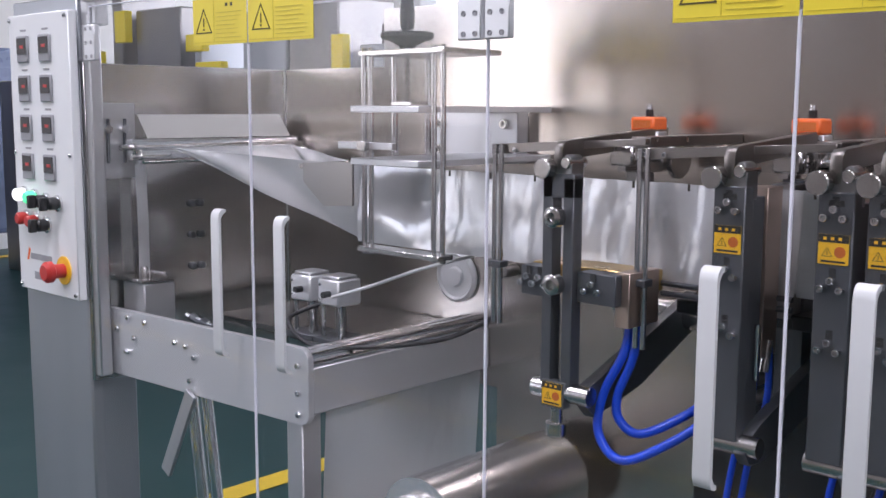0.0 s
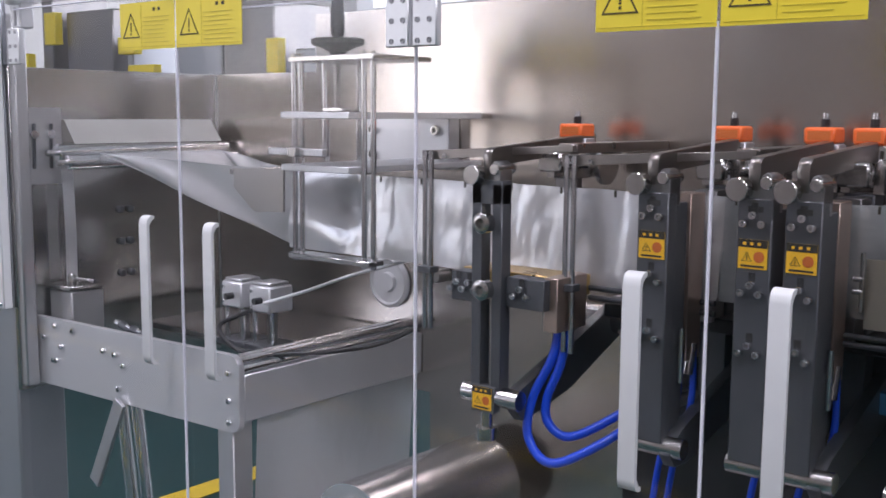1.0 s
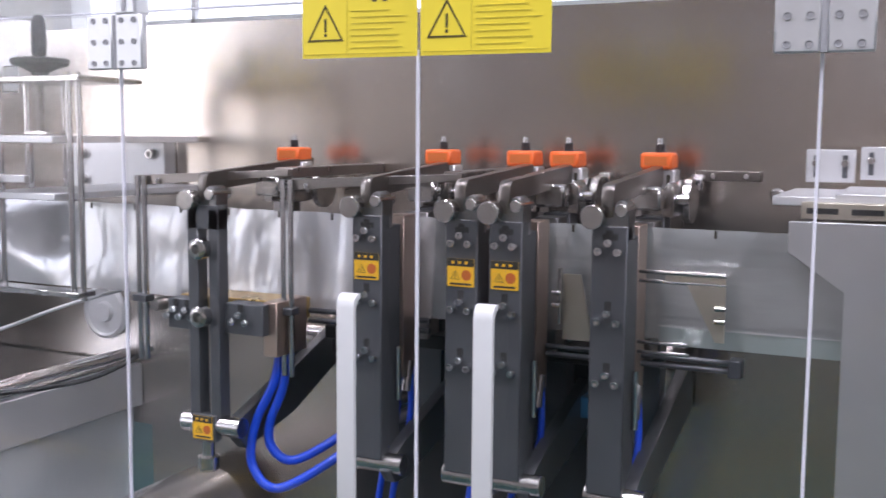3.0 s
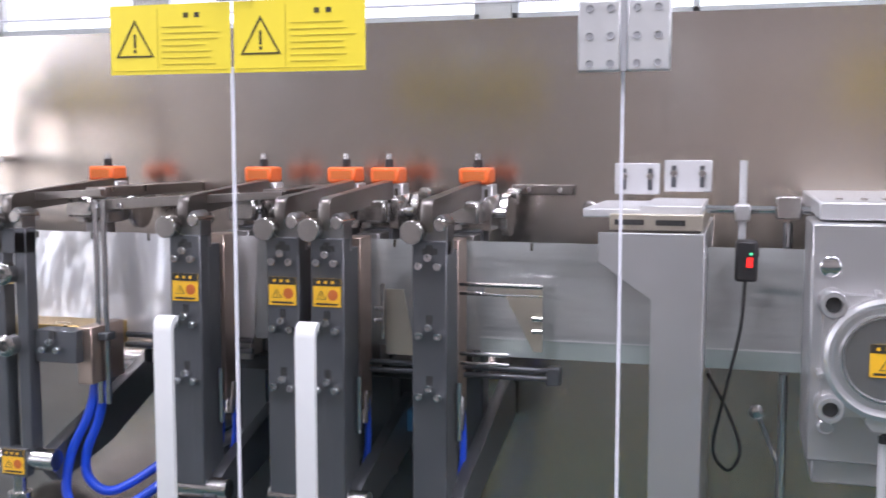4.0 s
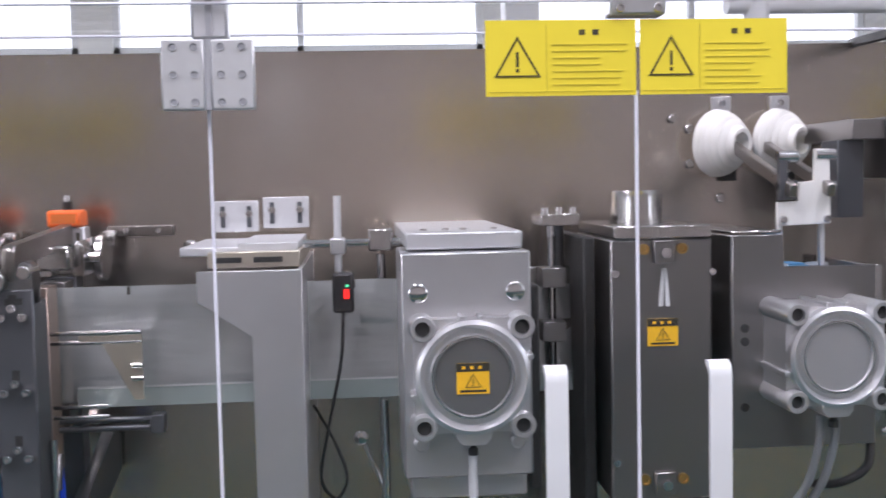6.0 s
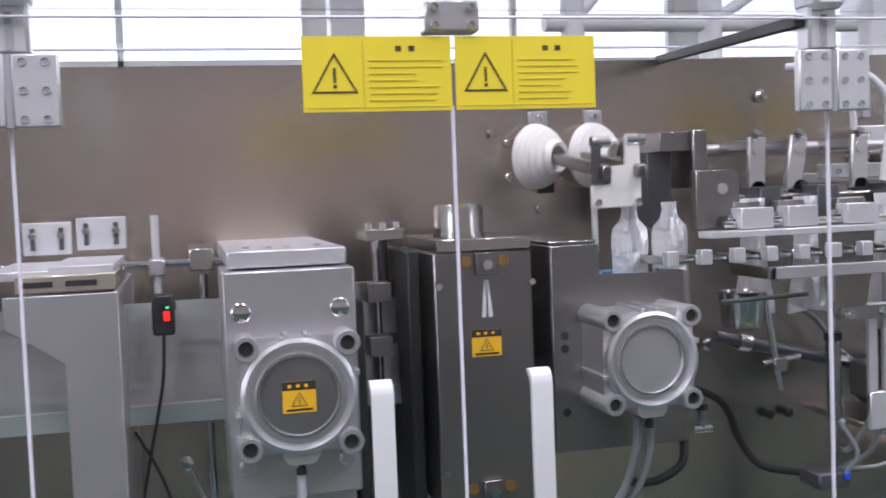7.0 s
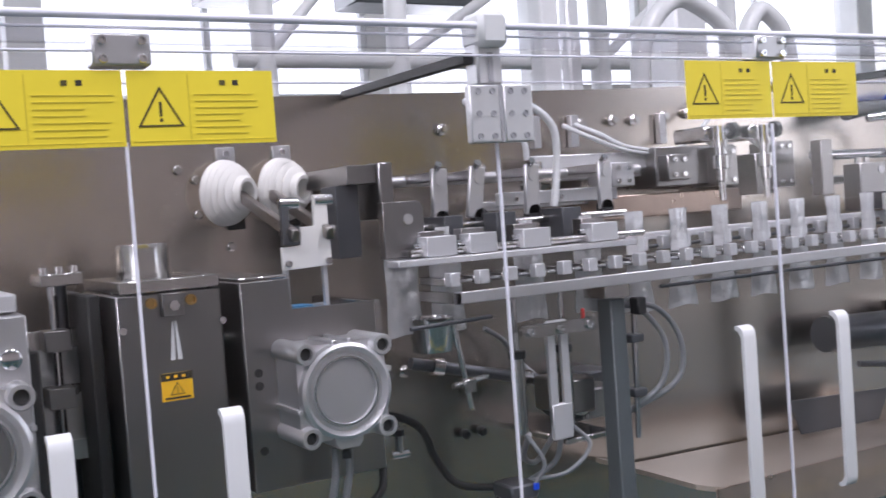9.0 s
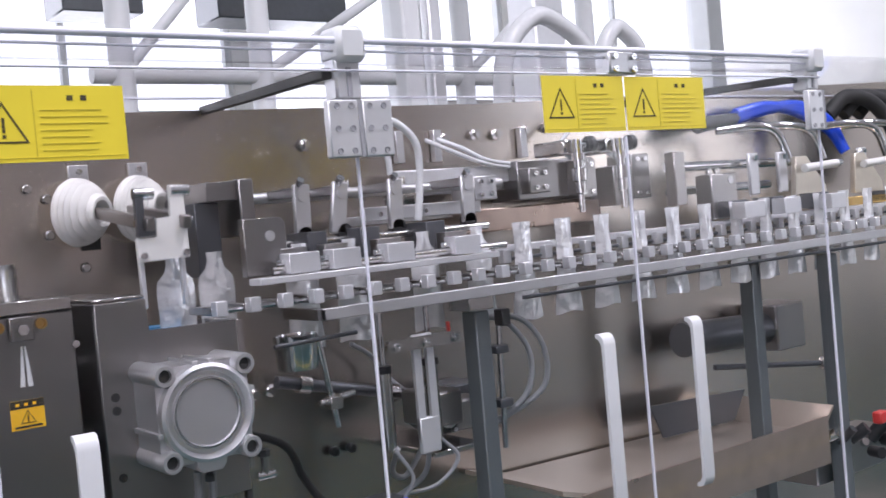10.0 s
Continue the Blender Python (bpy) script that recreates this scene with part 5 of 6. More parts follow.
part("lower_rod", cyl((0.766, 0.165, 1.274), (2.6, 0.165, 1.272), 0.003, 10), M_DARK, wr)
part("end_plate", box(0.41, 0.418, 0.14, 0.24, 1.286, 1.301, 0.001), M_STEEL, wr)
GRIPS = []
for k in range(50):
    x = 0.240 + 0.0441 * k
    gp_ = thing("pouch_gripper", (x, 0.16, 1.305), "small pale gripper block on a dark finger", "gripper", "pouch grippers")
    part("block", box(x - 0.0075, x + 0.0075, 0.15, 0.165, 1.308, 1.326, 0.001), M_ALUW, gp_)
    part("finger", box(x - 0.008, x + 0.008, 0.165, 0.232, 1.309, 1.3195, 0.001), M_STEEL, gp_)
    part("tip", box(x + 0.008, x + 0.030, 0.178, 0.19, 1.308, 1.317, 0.001), M_GREY, gp_)
    part("spring_pin", cyl((x + 0.008, 0.168, 1.313), (x + 0.034, 0.168, 1.313), 0.0028, 8), M_CHROME, gp_)
    GRIPS.append(gp_)
# opening head above the rail
oh = thing("opening_head", (0.6, 0.3, 1.34), "row of steel opener plates and blocks on a shaft", "machine head")
part("flat_bar", box(0.352, 0.74, 0.178, 0.212, 1.337, 1.3455, 0.001), M_ALUW, oh)
part("shaft", cyl((0.40, 0.39, 1.453), (0.93, 0.39, 1.453), 0.0085, 18), M_ALU, oh)
part("lower_shaft", cyl((0.40, 0.30, 1.383), (0.82, 0.30, 1.383), 0.006, 14), M_STEEL, oh)
part("front_shaft", cyl((0.38, 0.20, 1.353), (0.77, 0.20, 1.353), 0.005, 14), M_STEEL, oh)
for a, b in ((0.398, 0.443), (0.463, 0.506), (0.549, 0.594), (0.665, 0.712)):
    part("block", box(a, b, 0.185, 0.212, 1.347, 1.373, 0.001), M_ALUW, oh)
    part("block_cap", box(a + 0.004, b - 0.002, 0.213, 0.235, 1.352, 1.380, 0.001), M_GREY, oh)
    part("guide_pin", cyl((a - 0.012, 0.20, 1.362), (a, 0.20, 1.362), 0.004, 12), M_CHROME, oh)
    part("block_stem", box(a + 0.006, b - 0.006, 0.260, 0.32, 1.352, 1.398, 0.001), M_DARK, oh)
    part("block_rod", cyl(((a + b) / 2, 0.212, 1.358), ((a + b) / 2, 0.262, 1.360), 0.005, 12), M_STEEL, oh)
for x, tilt in ((0.488, 2), (0.553, 9), (0.648, 3), (0.785, 1)):
    pl = part("opener_plate", box(-0.013, 0.013, -0.004, 0.004, -0.075, 0.0, 0.002, turn=pose(x, 0.30, 1.466, 0, tilt, 0)), M_ALU, oh)
    part("plate_screw", lathe([(0.008, 0), (0.008, 0.002)], (x - 0.001, 0.296, 1.449), (0, -1, 0), 18), M_ALU, pl)
    part("plate_bolt", cyl((x - 0.004, 0.302, 1.462), (x - 0.004, 0.29, 1.472), 0.0055, 12), M_CHROME, pl)
    part("plate_hub", cyl((x, 0.296, 1.394), (x, 0.31, 1.394), 0.012, 18), M_BLACK, pl)
    part("plate_arm", box(x - 0.009, x + 0.009, 0.304, 0.40, 1.448, 1.462, 0.001), M_GREY, pl)
part("left_bearing", plate([(0.352, 1.348), (0.412, 1.348), (0.412, 1.415), (0.404, 1.422), (0.352, 1.422)], 0.214, 0.229, bev=0.001), M_GREY, oh)
part("bearing_disc", lathe([(0.007, 0), (0.007, 0.002)], (0.388, 0.214, 1.398), (0, -1, 0), 18), M_ALU, oh)
part("arm_block", box(0.345, 0.395, 0.30, 0.478, 1.45, 1.476, 0.001), M_GREY, oh)
part("arm_head", box(0.388, 0.41, 0.29, 0.42, 1.40, 1.478, 0.002), M_GREY, oh)
part("hanger", box(0.335, 0.37, 0.32, 0.37, 1.35, 1.45, 0.001), M_DARK, oh)
part("rear_bar", box(0.80, 0.99, 0.44, 0.478, 1.442, 1.475, 0.001), M_ALUW, oh)
part("rear_strip", box(0.62, 0.92, 0.44, 0.45, 1.40, 1.415, 0.001), M_ALU, oh)
for x in (0.41, 0.43, 0.74, 0.63):
    part("bolt", cyl((x, 0.41, 1.46), (x, 0.41, 1.474), 0.006, 12), M_CHROME, oh)
for x in (0.655, 0.69):
    part("rod_end", cyl((x, 0.33, 1.435), (x, 0.30, 1.435), 0.009, 14), M_STEEL, oh)

# filling head
fh = thing("nozzle_manifold", (1.05, 0.35, 1.39), "filling nozzles on a grey manifold", "machine head")
for x in (0.985, 1.085):
    part("nozzle", lathe([(0.0055, 0.0), (0.0055, 0.03), (0.009, 0.032), (0.009, 0.05), (0.013, 0.052), (0.013, 0.072), (0.008, 0.074), (0.008, 0.12)], (x, 0.25, 1.39), (0, 0, 1), 18), M_CHROME, fh)
part("manifold", box(0.98, 1.17, 0.40, 0.478, 1.42, 1.49, 0.002), M_GREY, fh)
part("bar", box(0.74, 1.02, 0.425, 0.44, 1.455, 1.485, 0.002), M_ALUW, fh)
part("lower_bar", box(0.66, 0.90, 0.41, 0.425, 1.405, 1.428, 0.002), M_ALUW, fh)
for bx in (0.69, 0.78, 0.87):
    bolt(bx, 0.41, 1.416, 0.004, fh)
part("sub_bar", box(0.86, 1.2, 0.42, 0.478, 1.37, 1.41, 0.002), M_COPPER, fh)
part("shaft", cyl((1.29, 0.33, 1.458), (1.70, 0.33, 1.454), 0.009, 16), M_CHROME, fh)
part("shaft", cyl((1.29, 0.33, 1.411), (1.6, 0.33, 1.411), 0.008, 16), M_CHROME, fh)
part("bearing", box(1.28, 1.31, 0.30, 0.325, 1.385, 1.485, 0.002), M_GREY, fh)
part("bearing", box(1.345, 1.42, 0.27, 0.31, 1.352, 1.438, 0.002), M_GREY, fh)
for bx in (1.357, 1.38):
    part("bolt", cyl((bx, 0.285, 1.438), (bx, 0.285, 1.448), 0.006, 12), M_CHROME, fh)
part("bearing_disc", lathe([(0.008, 0), (0.008, 0.002)], (1.40, 0.27, 1.425), (0, -1, 0), 18), M_ALU, fh)
for x in (0.86, 1.06, 0.78):
    part("strip", box(x - 0.008, x + 0.008, 0.465, 0.478, 1.50, 1.555, 0.001), M_ALU, fh)
single("air_tube", tube([(0.60, 0.40, 1.572), (0.645, 0.32, 1.562), (0.688, 0.30, 1.528), (0.697, 0.30, 1.48), (0.686, 0.30, 1.40)], 0.006), M_TUBE, "clear air tube looping down", "hose", "clear tubes")
single("air_tube", tube([(0.655, 0.36, 1.525), (0.672, 0.35, 1.505), (0.676, 0.35, 1.475)], 0.005), M_TUBE, "clear air tube looping down", "hose", "clear tubes")
single("air_tube", tube([(0.822, 0.45, 1.536), (0.86, 0.42, 1.511), (0.927, 0.42, 1.489), (1.0, 0.42, 1.480), (1.056, 0.42, 1.489), (1.12, 0.42, 1.53), (1.187, 0.44, 1.585)], 0.004), M_TUBE, "clear air tube looping down", "hose", "clear tubes")
single("air_tube", tube([(0.86, 0.47, 1.540), (0.885, 0.43, 1.518), (0.93, 0.42, 1.495), (1.0, 0.42, 1.484)], 0.004), M_TUBE, "clear air tube looping down", "hose", "clear tubes")

for x in (0.985, 1.085):
    fv = thing("chrome_valve", (x, 0.30, 1.50), "chrome filling valve with a black knurled knob", "valve", "filling valves")
    part("body", box(x - 0.018, x + 0.022, 0.262, 0.34, 1.488, 1.512, 0.003), M_STEEL, fv)
    part("stem", cyl((x + 0.02, 0.29, 1.50), (x + 0.055, 0.285, 1.504), 0.005, 12), M_CHROME, fv)
    part("collar", cyl((x, 0.25, 1.476), (x, 0.25, 1.488), 0.012, 18), M_CHROME, fv)
    part("knob", lathe([(0.009, 0), (0.014, 0.004), (0.014, 0.014), (0.010, 0.018)], (x + 0.055, 0.285, 1.504), (1, 0, 0.1), 18), M_BLACK, fv)
    part("elbow", tube([(x + 0.02, 0.30, 1.49), (x + 0.045, 0.30, 1.478), (x + 0.06, 0.31, 1.485), (x + 0.066, 0.33, 1.50)], 0.004), M_TUBE, fv)
for x0, z0, z1, m in ((0.86, 1.425, 1.466, M_ALU), (0.985, 1.43, 1.475, M_GREY), (1.10, 1.415, 1.485, M_GREY), (1.195, 1.395, 1.47, M_GREY), (1.245, 1.405, 1.49, M_GREY)):
    mb = thing("manifold_block", (x0, 0.40, z0), "machined steel block bolted along the filling bar", "bracket", "manifold blocks")
    part("block", box(x0, x0 + 0.05, 0.375, 0.44, z0, z1, 0.002), m, mb)
    for dz in (0.01, z1 - z0 - 0.01):
        bolt(x0 + 0.014, 0.375, z0 + dz, 0.0045, mb)
        bolt(x0 + 0.036, 0.375, z0 + dz, 0.0045, mb)

# capping end with hoses
ce = thing("sealing_head", (1.6, 0.35, 1.36), "pale sealing head with bent steel tubes", "machine head")
for x0, x1 in ((1.51, 1.65), (1.58, 1.77), (1.845, 2.02), (1.93, 2.12)):
    part("bent_tube", tube([(x0, 0.38, 1.528), (x0 + 0.5 * (x1 - x0), 0.34, 1.531), (x1 - 0.025, 0.32, 1.515), (x1, 0.31, 1.455)], 0.009), M_CHROME, ce)
for x in (1.512, 1.606, 1.90):
    part("opener_plate", box(x - 0.015, x + 0.015, 0.296, 0.304, 1.392, 1.474, 0.002), M_ALU, ce)
    part("plate_bolt", cyl((x, 0.29, 1.464), (x, 0.31, 1.468), 0.006, 12), M_CHROME, ce)
for a, c in ((1.346, 1.406), (1.466, 1.519), (1.62, 1.67)):
    part("block", box(a, c, 0.20, 0.23, 1.351, 1.381, 0.001), M_ALUW, ce)
    part("block_stem", box(a + 0.01, c - 0.01, 0.231, 0.28, 1.355, 1.385, 0.001), M_DARK, ce)
for x in (1.685, 1.90, 2.10):
    part("jaw", plate([(x - 0.06, 1.375), (x + 0.055, 1.375), (x + 0.05, 1.40), (x - 0.012, 1.462), (x - 0.048, 1.462)], 0.285, 0.297, bev=0.001), M_KHAKI, ce)
    part("jaw_bar", cyl((x - 0.06, 0.26, 1.436), (x + 0.055, 0.26, 1.442), 0.0085, 16), M_NYLON, ce)
    part("jaw_screw", cyl((x + 0.055, 0.26, 1.442), (x + 0.07, 0.26, 1.443), 0.007, 12), M_CHROME, ce)
    part("jaw_dark", box(x - 0.03, x + 0.04, 0.265, 0.28, 1.352, 1.375, 0.002), M_BLACK, ce)
part("gold_plate", box(1.72, 2.2, 0.265, 0.30, 1.350, 1.368, 0.001), M_GOLD, ce)
for k in range(3):
    single("blue_hose", tube([(1.64, 0.43, 1.556 + 0.006 * k), (1.74, 0.42, 1.575 + 0.004 * k), (1.84, 0.41, 1.582 - 0.008 * k), (1.92, 0.39, 1.545 - 0.01 * k), (1.935, 0.36, 1.47)], 0.012), M_BLUE, "bundled bright blue hose", "hose", "blue hoses")
for k in range(3):
    single("corrugated_hose", tube([(1.97 + 0.06 * k, 0.42, 1.56), (2.02 + 0.06 * k, 0.40, 1.60), (2.10 + 0.06 * k, 0.38, 1.58), (2.15 + 0.06 * k, 0.36, 1.50), (2.12 + 0.06 * k, 0.34, 1.40)], 0.018), M_RUBBER, "thick black corrugated hose", "hose", "black hoses")
single("hose_nozzle", cyl((1.50, 0.42, 1.545), (1.65, 0.43, 1.560), 0.018, 18, r2=0.011), M_DARK, "dark hose end on the back plate", "fitting")

# posts and mechanism below the rail
for nm, x, y in (("support_post", 0.70, 0.20), ("support_post", 1.42, 0.26), ("support_post", 1.615, 0.22)):
    sp = thing(nm, (x, y, 0.42), "square grey steel support post", "post", "support posts")
    part("post", box(x - 0.012, x + 0.015, y - 0.016, y + 0.016, 0.45, 1.262, 0.002), M_POST, sp)
    part("cap", box(x - 0.025, x + 0.02, y - 0.022, y + 0.03, 1.264, 1.285, 0.001), M_STEEL, sp)
    part("foot", box(x - 0.04, x + 0.04, y - 0.04, y + 0.06, 0.42, 0.45, 0.002), M_DARK, sp)
sl = thing("slotted_link", (0.585, 0.18, 1.09), "pale slotted link under the rail", "linkage")
bm = plate(rounded(0.569, 0.581, 1.095, 1.243, 0.005), 0.175, 0.181)
part("link_side", bm, M_ALUW, sl)
part("link_side", plate(rounded(0.591, 0.603, 1.095, 1.243, 0.005), 0.175, 0.181), M_ALUW, sl)
part("link_end", box(0.569, 0.603, 0.174, 0.182, 1.08, 1.13, 0.002), M_ALUW, sl)
part("link_head", box(0.569, 0.603, 0.174, 0.182, 1.228, 1.245, 0.002), M_ALUW, sl)
part("cross_link", plate(rounded(0.522, 0.65, 1.226, 1.243, 0.006), 0.166, 0.173), M_STEEL, sl)
for x in (0.535, 0.585, 0.635):
    bolt(x, 0.166, 1.234, 0.006, sl)
for x in (0.54, 0.62):
    ac = thing("slim_cylinder", (x, 0.2, 1.06), "slim steel air cylinder below the rail", "cylinder", "slim cylinders")
    part("barrel", cyl((x, 0.21, 1.09), (x, 0.21, 1.20), 0.010, 18), M_STEEL, ac)
    part("rod", cyl((x, 0.21, 1.20), (x, 0.21, 1.285), 0.004, 12), M_CHROME, ac)
    part("collar", cyl((x, 0.21, 1.195), (x, 0.21, 1.205), 0.012, 18), M_BLACK, ac)
cp = thing("pouch_cup", (0.41, 0.2, 1.22), "polished steel cup hung on a thin rod under the pouches", "cup")
part("cup", lathe([(0.026, 0), (0.028, 0.01), (0.030, 0.045), (0.027, 0.045), (0.024, 0.004)], (0.41, 0.21, 1.222), (0, 0, 1), 32), M_CHROME, cp)
part("arm_rod", cyl((0.43, 0.19, 1.263), (0.45, 0.19, 1.14), 0.004, 12), M_CHROME, cp)
part("cross_rod", cyl((0.425, 0.19, 1.175), (0.49, 0.21, 1.178), 0.004, 12), M_CHROME, cp)
part("clamp", box(0.437, 0.455, 0.18, 0.20, 1.165, 1.182, 0.001), M_STEEL, cp)
for x, dy in ((0.76, 0.0), (0.775, 0.03)):
    single("sleeved_tube", tube([(0.72, 0.22, 1.25), (0.755 + dy, 0.20, 1.24), (0.79 + dy, 0.19, 1.19), (0.78 + dy, 0.19, 1.13), (0.73, 0.21, 1.09)], 0.0042), M_SLEEVE, "ribbed clear cable sleeve in a bow", "hose", "sleeved tubes")
single("photo_eye", box(0.735, 0.752, 0.18, 0.20, 1.235, 1.26, 0.002), M_BLACK, "small black photo eye on the post", "sensor")
single("indicator", box(0.643, 0.647, 0.19, 0.196, 1.238, 1.254, 0.001), M_RED, "small red plastic indicator strip", "indicator")
single("reject_box", box(0.625, 0.68, 0.22, 0.30, 1.10, 1.15, 0.003), M_GREY, "dark steel drive box below the rail", "gearbox")
vb = thing("valve_block", (0.54, 0.23, 1.0), "dark valve block with a blue cap", "valve")
part("body", box(0.51, 0.555, 0.2, 0.25, 1.0, 1.022, 0.003), M_DARK, vb)
part("cap", box(0.545, 0.553, 0.195, 0.2, 1.012, 1.022, 0.001), M_BLUE, vb)
single("air_tube", tube([(0.54, 0.2, 1.09), (0.56, 0.19, 1.05), (0.55, 0.2, 1.02)], 0.003), M_SLEEVE, "clear air tube under the slim cylinders", "hose", "clear tubes")
single("air_tube", tube([(0.62, 0.2, 1.09), (0.64, 0.19, 1.06), (0.60, 0.19, 1.03), (0.56, 0.22, 1.02)], 0.003), M_SLEEVE, "clear air tube under the slim cylinders", "hose", "clear tubes")

# crowded linkage behind the rail posts; the long shaft stands in for dark clutter
dl = thing("drive_shaft", (0.66, 0.4, 1.13), "long dark shaft with collars standing in for dark clutter before the back plate", "shaft")
part("shaft", cyl((0.473, 0.40, 1.18), (0.841, 0.40, 1.089), 0.009, 18), M_DARK, dl)
for k in (0.12, 0.55, 0.8):
    a, b = Vector((0.473, 0.40, 1.18)), Vector((0.841, 0.40, 1.089))
    part("collar", cyl(a.lerp(b, k - 0.025), a.lerp(b, k + 0.025), 0.014, 20), M_STEEL, dl)
part("bearing", box(0.80, 0.86, 0.40, 0.478, 1.06, 1.12, 0.003), M_DARK, dl)
gm = thing("gear_motor", (0.74, 0.3, 1.09), "black gear motor beside the support post", "motor")
part("motor", cyl((0.70, 0.29, 1.10), (0.70, 0.36, 1.10), 0.030, 28, bev=0.003), M_BLACK, gm)
part("gearbox", box(0.70, 0.775, 0.29, 0.34, 1.07, 1.118, 0.004), M_GREY, gm)
part("flange", cyl((0.70, 0.284, 1.10), (0.70, 0.29, 1.10), 0.020, 24), M_STEEL, gm)
part("mount", box(0.68, 0.77, 0.30, 0.478, 1.035, 1.045, 0.002), M_STEEL, gm)
for x, z in ((0.712, 1.076), (0.76, 1.076), (0.712, 1.112), (0.76, 1.112)):
    bolt(x, 0.29, z, 0.004, gm)
for x, z in ((0.60, 1.041), (0.632, 1.041)):
    single("plate_bolt", lathe([(0.006, 0), (0.006, 0.006), (0.008, 0.008), (0.008, 0.014), (0.005, 0.017)], (x, 0.479, z), (0, -1, 0), 16), M_BLACK, "black knurled bolt head in the back plate", "bolt", "plate bolts")
gr = thing("guide_rod", (0.74, 0.2, 1.05), "upright chrome guide rod beside the post", "rod")
part("rod", cyl((0.737, 0.2, 1.053), (0.743, 0.2, 1.25), 0.0045, 14), M_CHROME, gr)
for z in (1.12, 1.20):
    part("clamp", box(0.728, 0.752, 0.19, 0.215, z - 0.006, z + 0.006, 0.0015), M_DARK, gr)
fc = thing("flow_control", (0.344, 0.2, 1.098), "steel flow control fitting on the housing", "fitting")
part("body", cyl((0.332, 0.2, 1.098), (0.356, 0.2, 1.098), 0.006, 14), M_CHROME, fc)
part("elbow", cyl((0.344, 0.2, 1.098), (0.344, 0.2, 1.122), 0.0055, 14), M_STEEL, fc)
part("nut", cyl((0.344, 0.2, 1.122), (0.344, 0.2, 1.130), 0.008, 6), M_BLACK, fc)
for pts in ([(0.545, 0.2, 1.09), (0.56, 0.24, 1.05), (0.60, 0.27, 1.03), (0.65, 0.30, 1.05), (0.69, 0.33, 1.075)],
            [(0.60, 0.2, 1.085), (0.60, 0.22, 1.04), (0.57, 0.25, 1.01), (0.545, 0.24, 1.015)],
            [(0.62, 0.42, 1.215), (0.66, 0.43, 1.19), (0.69, 0.43, 1.15), (0.70, 0.38, 1.12)]):
    single("air_tube", tube(pts, 0.004), M_SLEEVE, "grey air tube among the linkage", "hose", "linkage tubes")

# product chute under the rail
ch = thing("product_chute", (1.2, 0.25, 0.9), "folded stainless product tray below the rail", "tray")
part("tray", plate([(0.86, 0.955), (0.95, 0.93), (1.55, 0.915), (1.60, 0.96), (1.60, 0.954), (1.555, 0.905), (0.95, 0.921), (0.86, 0.947)], 0.22, 0.47), M_TAN, ch)
part("front_lip", plate([(0.90, 0.86), (1.57, 0.85), (1.57, 0.945), (0.90, 0.94)], 0.214, 0.219), M_COPPER, ch)
part("end_wall", plate([(1.30, 0.932), (1.52, 0.926), (1.56, 0.985), (1.27, 1.0)], 0.40, 0.404), M_DARK, ch)
gd = thing("gear_drive", (1.3, 0.4, 1.1), "dark gear motor on the back plate", "motor")
part("motor", cyl((1.40, 0.42, 1.11), (1.66, 0.42, 1.10), 0.035, 28), M_DARK, gd)
part("gearbox", box(1.66, 1.76, 0.38, 0.478, 1.05, 1.15, 0.004), M_GREY, gd)
part("coupling_rod", cyl((1.42, 0.36, 1.055), (1.70, 0.30, 1.025), 0.006, 14), M_DARK, gd)
part("rod_end", lathe([(0.014, 0), (0.014, 0.012)], (1.70, 0.305, 1.025), (0, -1, 0), 20), M_STEEL, gd)
pv = thing("valve_cluster", (1.65, 0.25, 0.9), "cluster of steel and blue valve fittings", "valve")
rnd = random.Random(11)
for k in range(9):
    x, y, z = 1.58 + 0.03 * k, rnd.uniform(0.2, 0.3), rnd.uniform(0.83, 0.93)
    part("fitting", cyl((x, y, z), (x + rnd.uniform(-0.02, 0.02), y - 0.03, z + rnd.uniform(0.0, 0.04)), rnd.uniform(0.008, 0.016), 14), rnd.choice((M_CHROME, M_STEEL, M_BLACK, M_BLACK)), pv)
part("red_cap", box(1.70, 1.73, 0.18, 0.2, 0.905, 0.93, 0.003), M_RED, pv)
part("manifold", box(1.56, 1.86, 0.24, 0.34, 0.80, 0.87, 0.003), M_GREY, pv)


# ---- hall furniture seen over the machine ----
for x in (-6.4, -2.9, 0.7, 4.2, 7.6):
    col = thing("hall_column", (x, 5.2, 0), "white painted steel column", "column", "hall columns")
    part("shaft", box(x - 0.1, x + 0.1, 5.1, 5.3, 0, 5.2, 0.01), M_TRUSS, col)
    part("base", box(x - 0.17, x + 0.17, 5.03, 5.37, 0, 0.04, 0.005), M_TRUSS, col)
rk = thing("pipe_frame", (1.9, 2.3, 0), "white tubular machine frame with hoses behind the packer", "frame")
for x in (1.0, 1.5, 2.4, 3.1):
    part("upright", cyl((x, 2.3, 0), (x, 2.3, 3.2), 0.04, 16), M_TRUSS, rk)
for z in (1.95, 2.5, 3.1):
    part("cross_tube", cyl((0.9, 2.3, z), (3.2, 2.3, z), 0.03, 16), M_TRUSS, rk)
for x0, x1 in ((1.0, 1.5), (1.5, 2.4), (2.4, 3.1)):
    part("brace", cyl((x0, 2.3, 1.95), (x1, 2.3, 2.5), 0.02, 12), M_TRUSS, rk)
pk = thing("packing_line", (-6.2, 3.2, 0), "long grey packing machine with yellow guards across the aisle", "machine")
part("base", box(-9.2, -3.4, 3.0, 3.9, 0, 1.60, 0.01), M_GREY, pk)
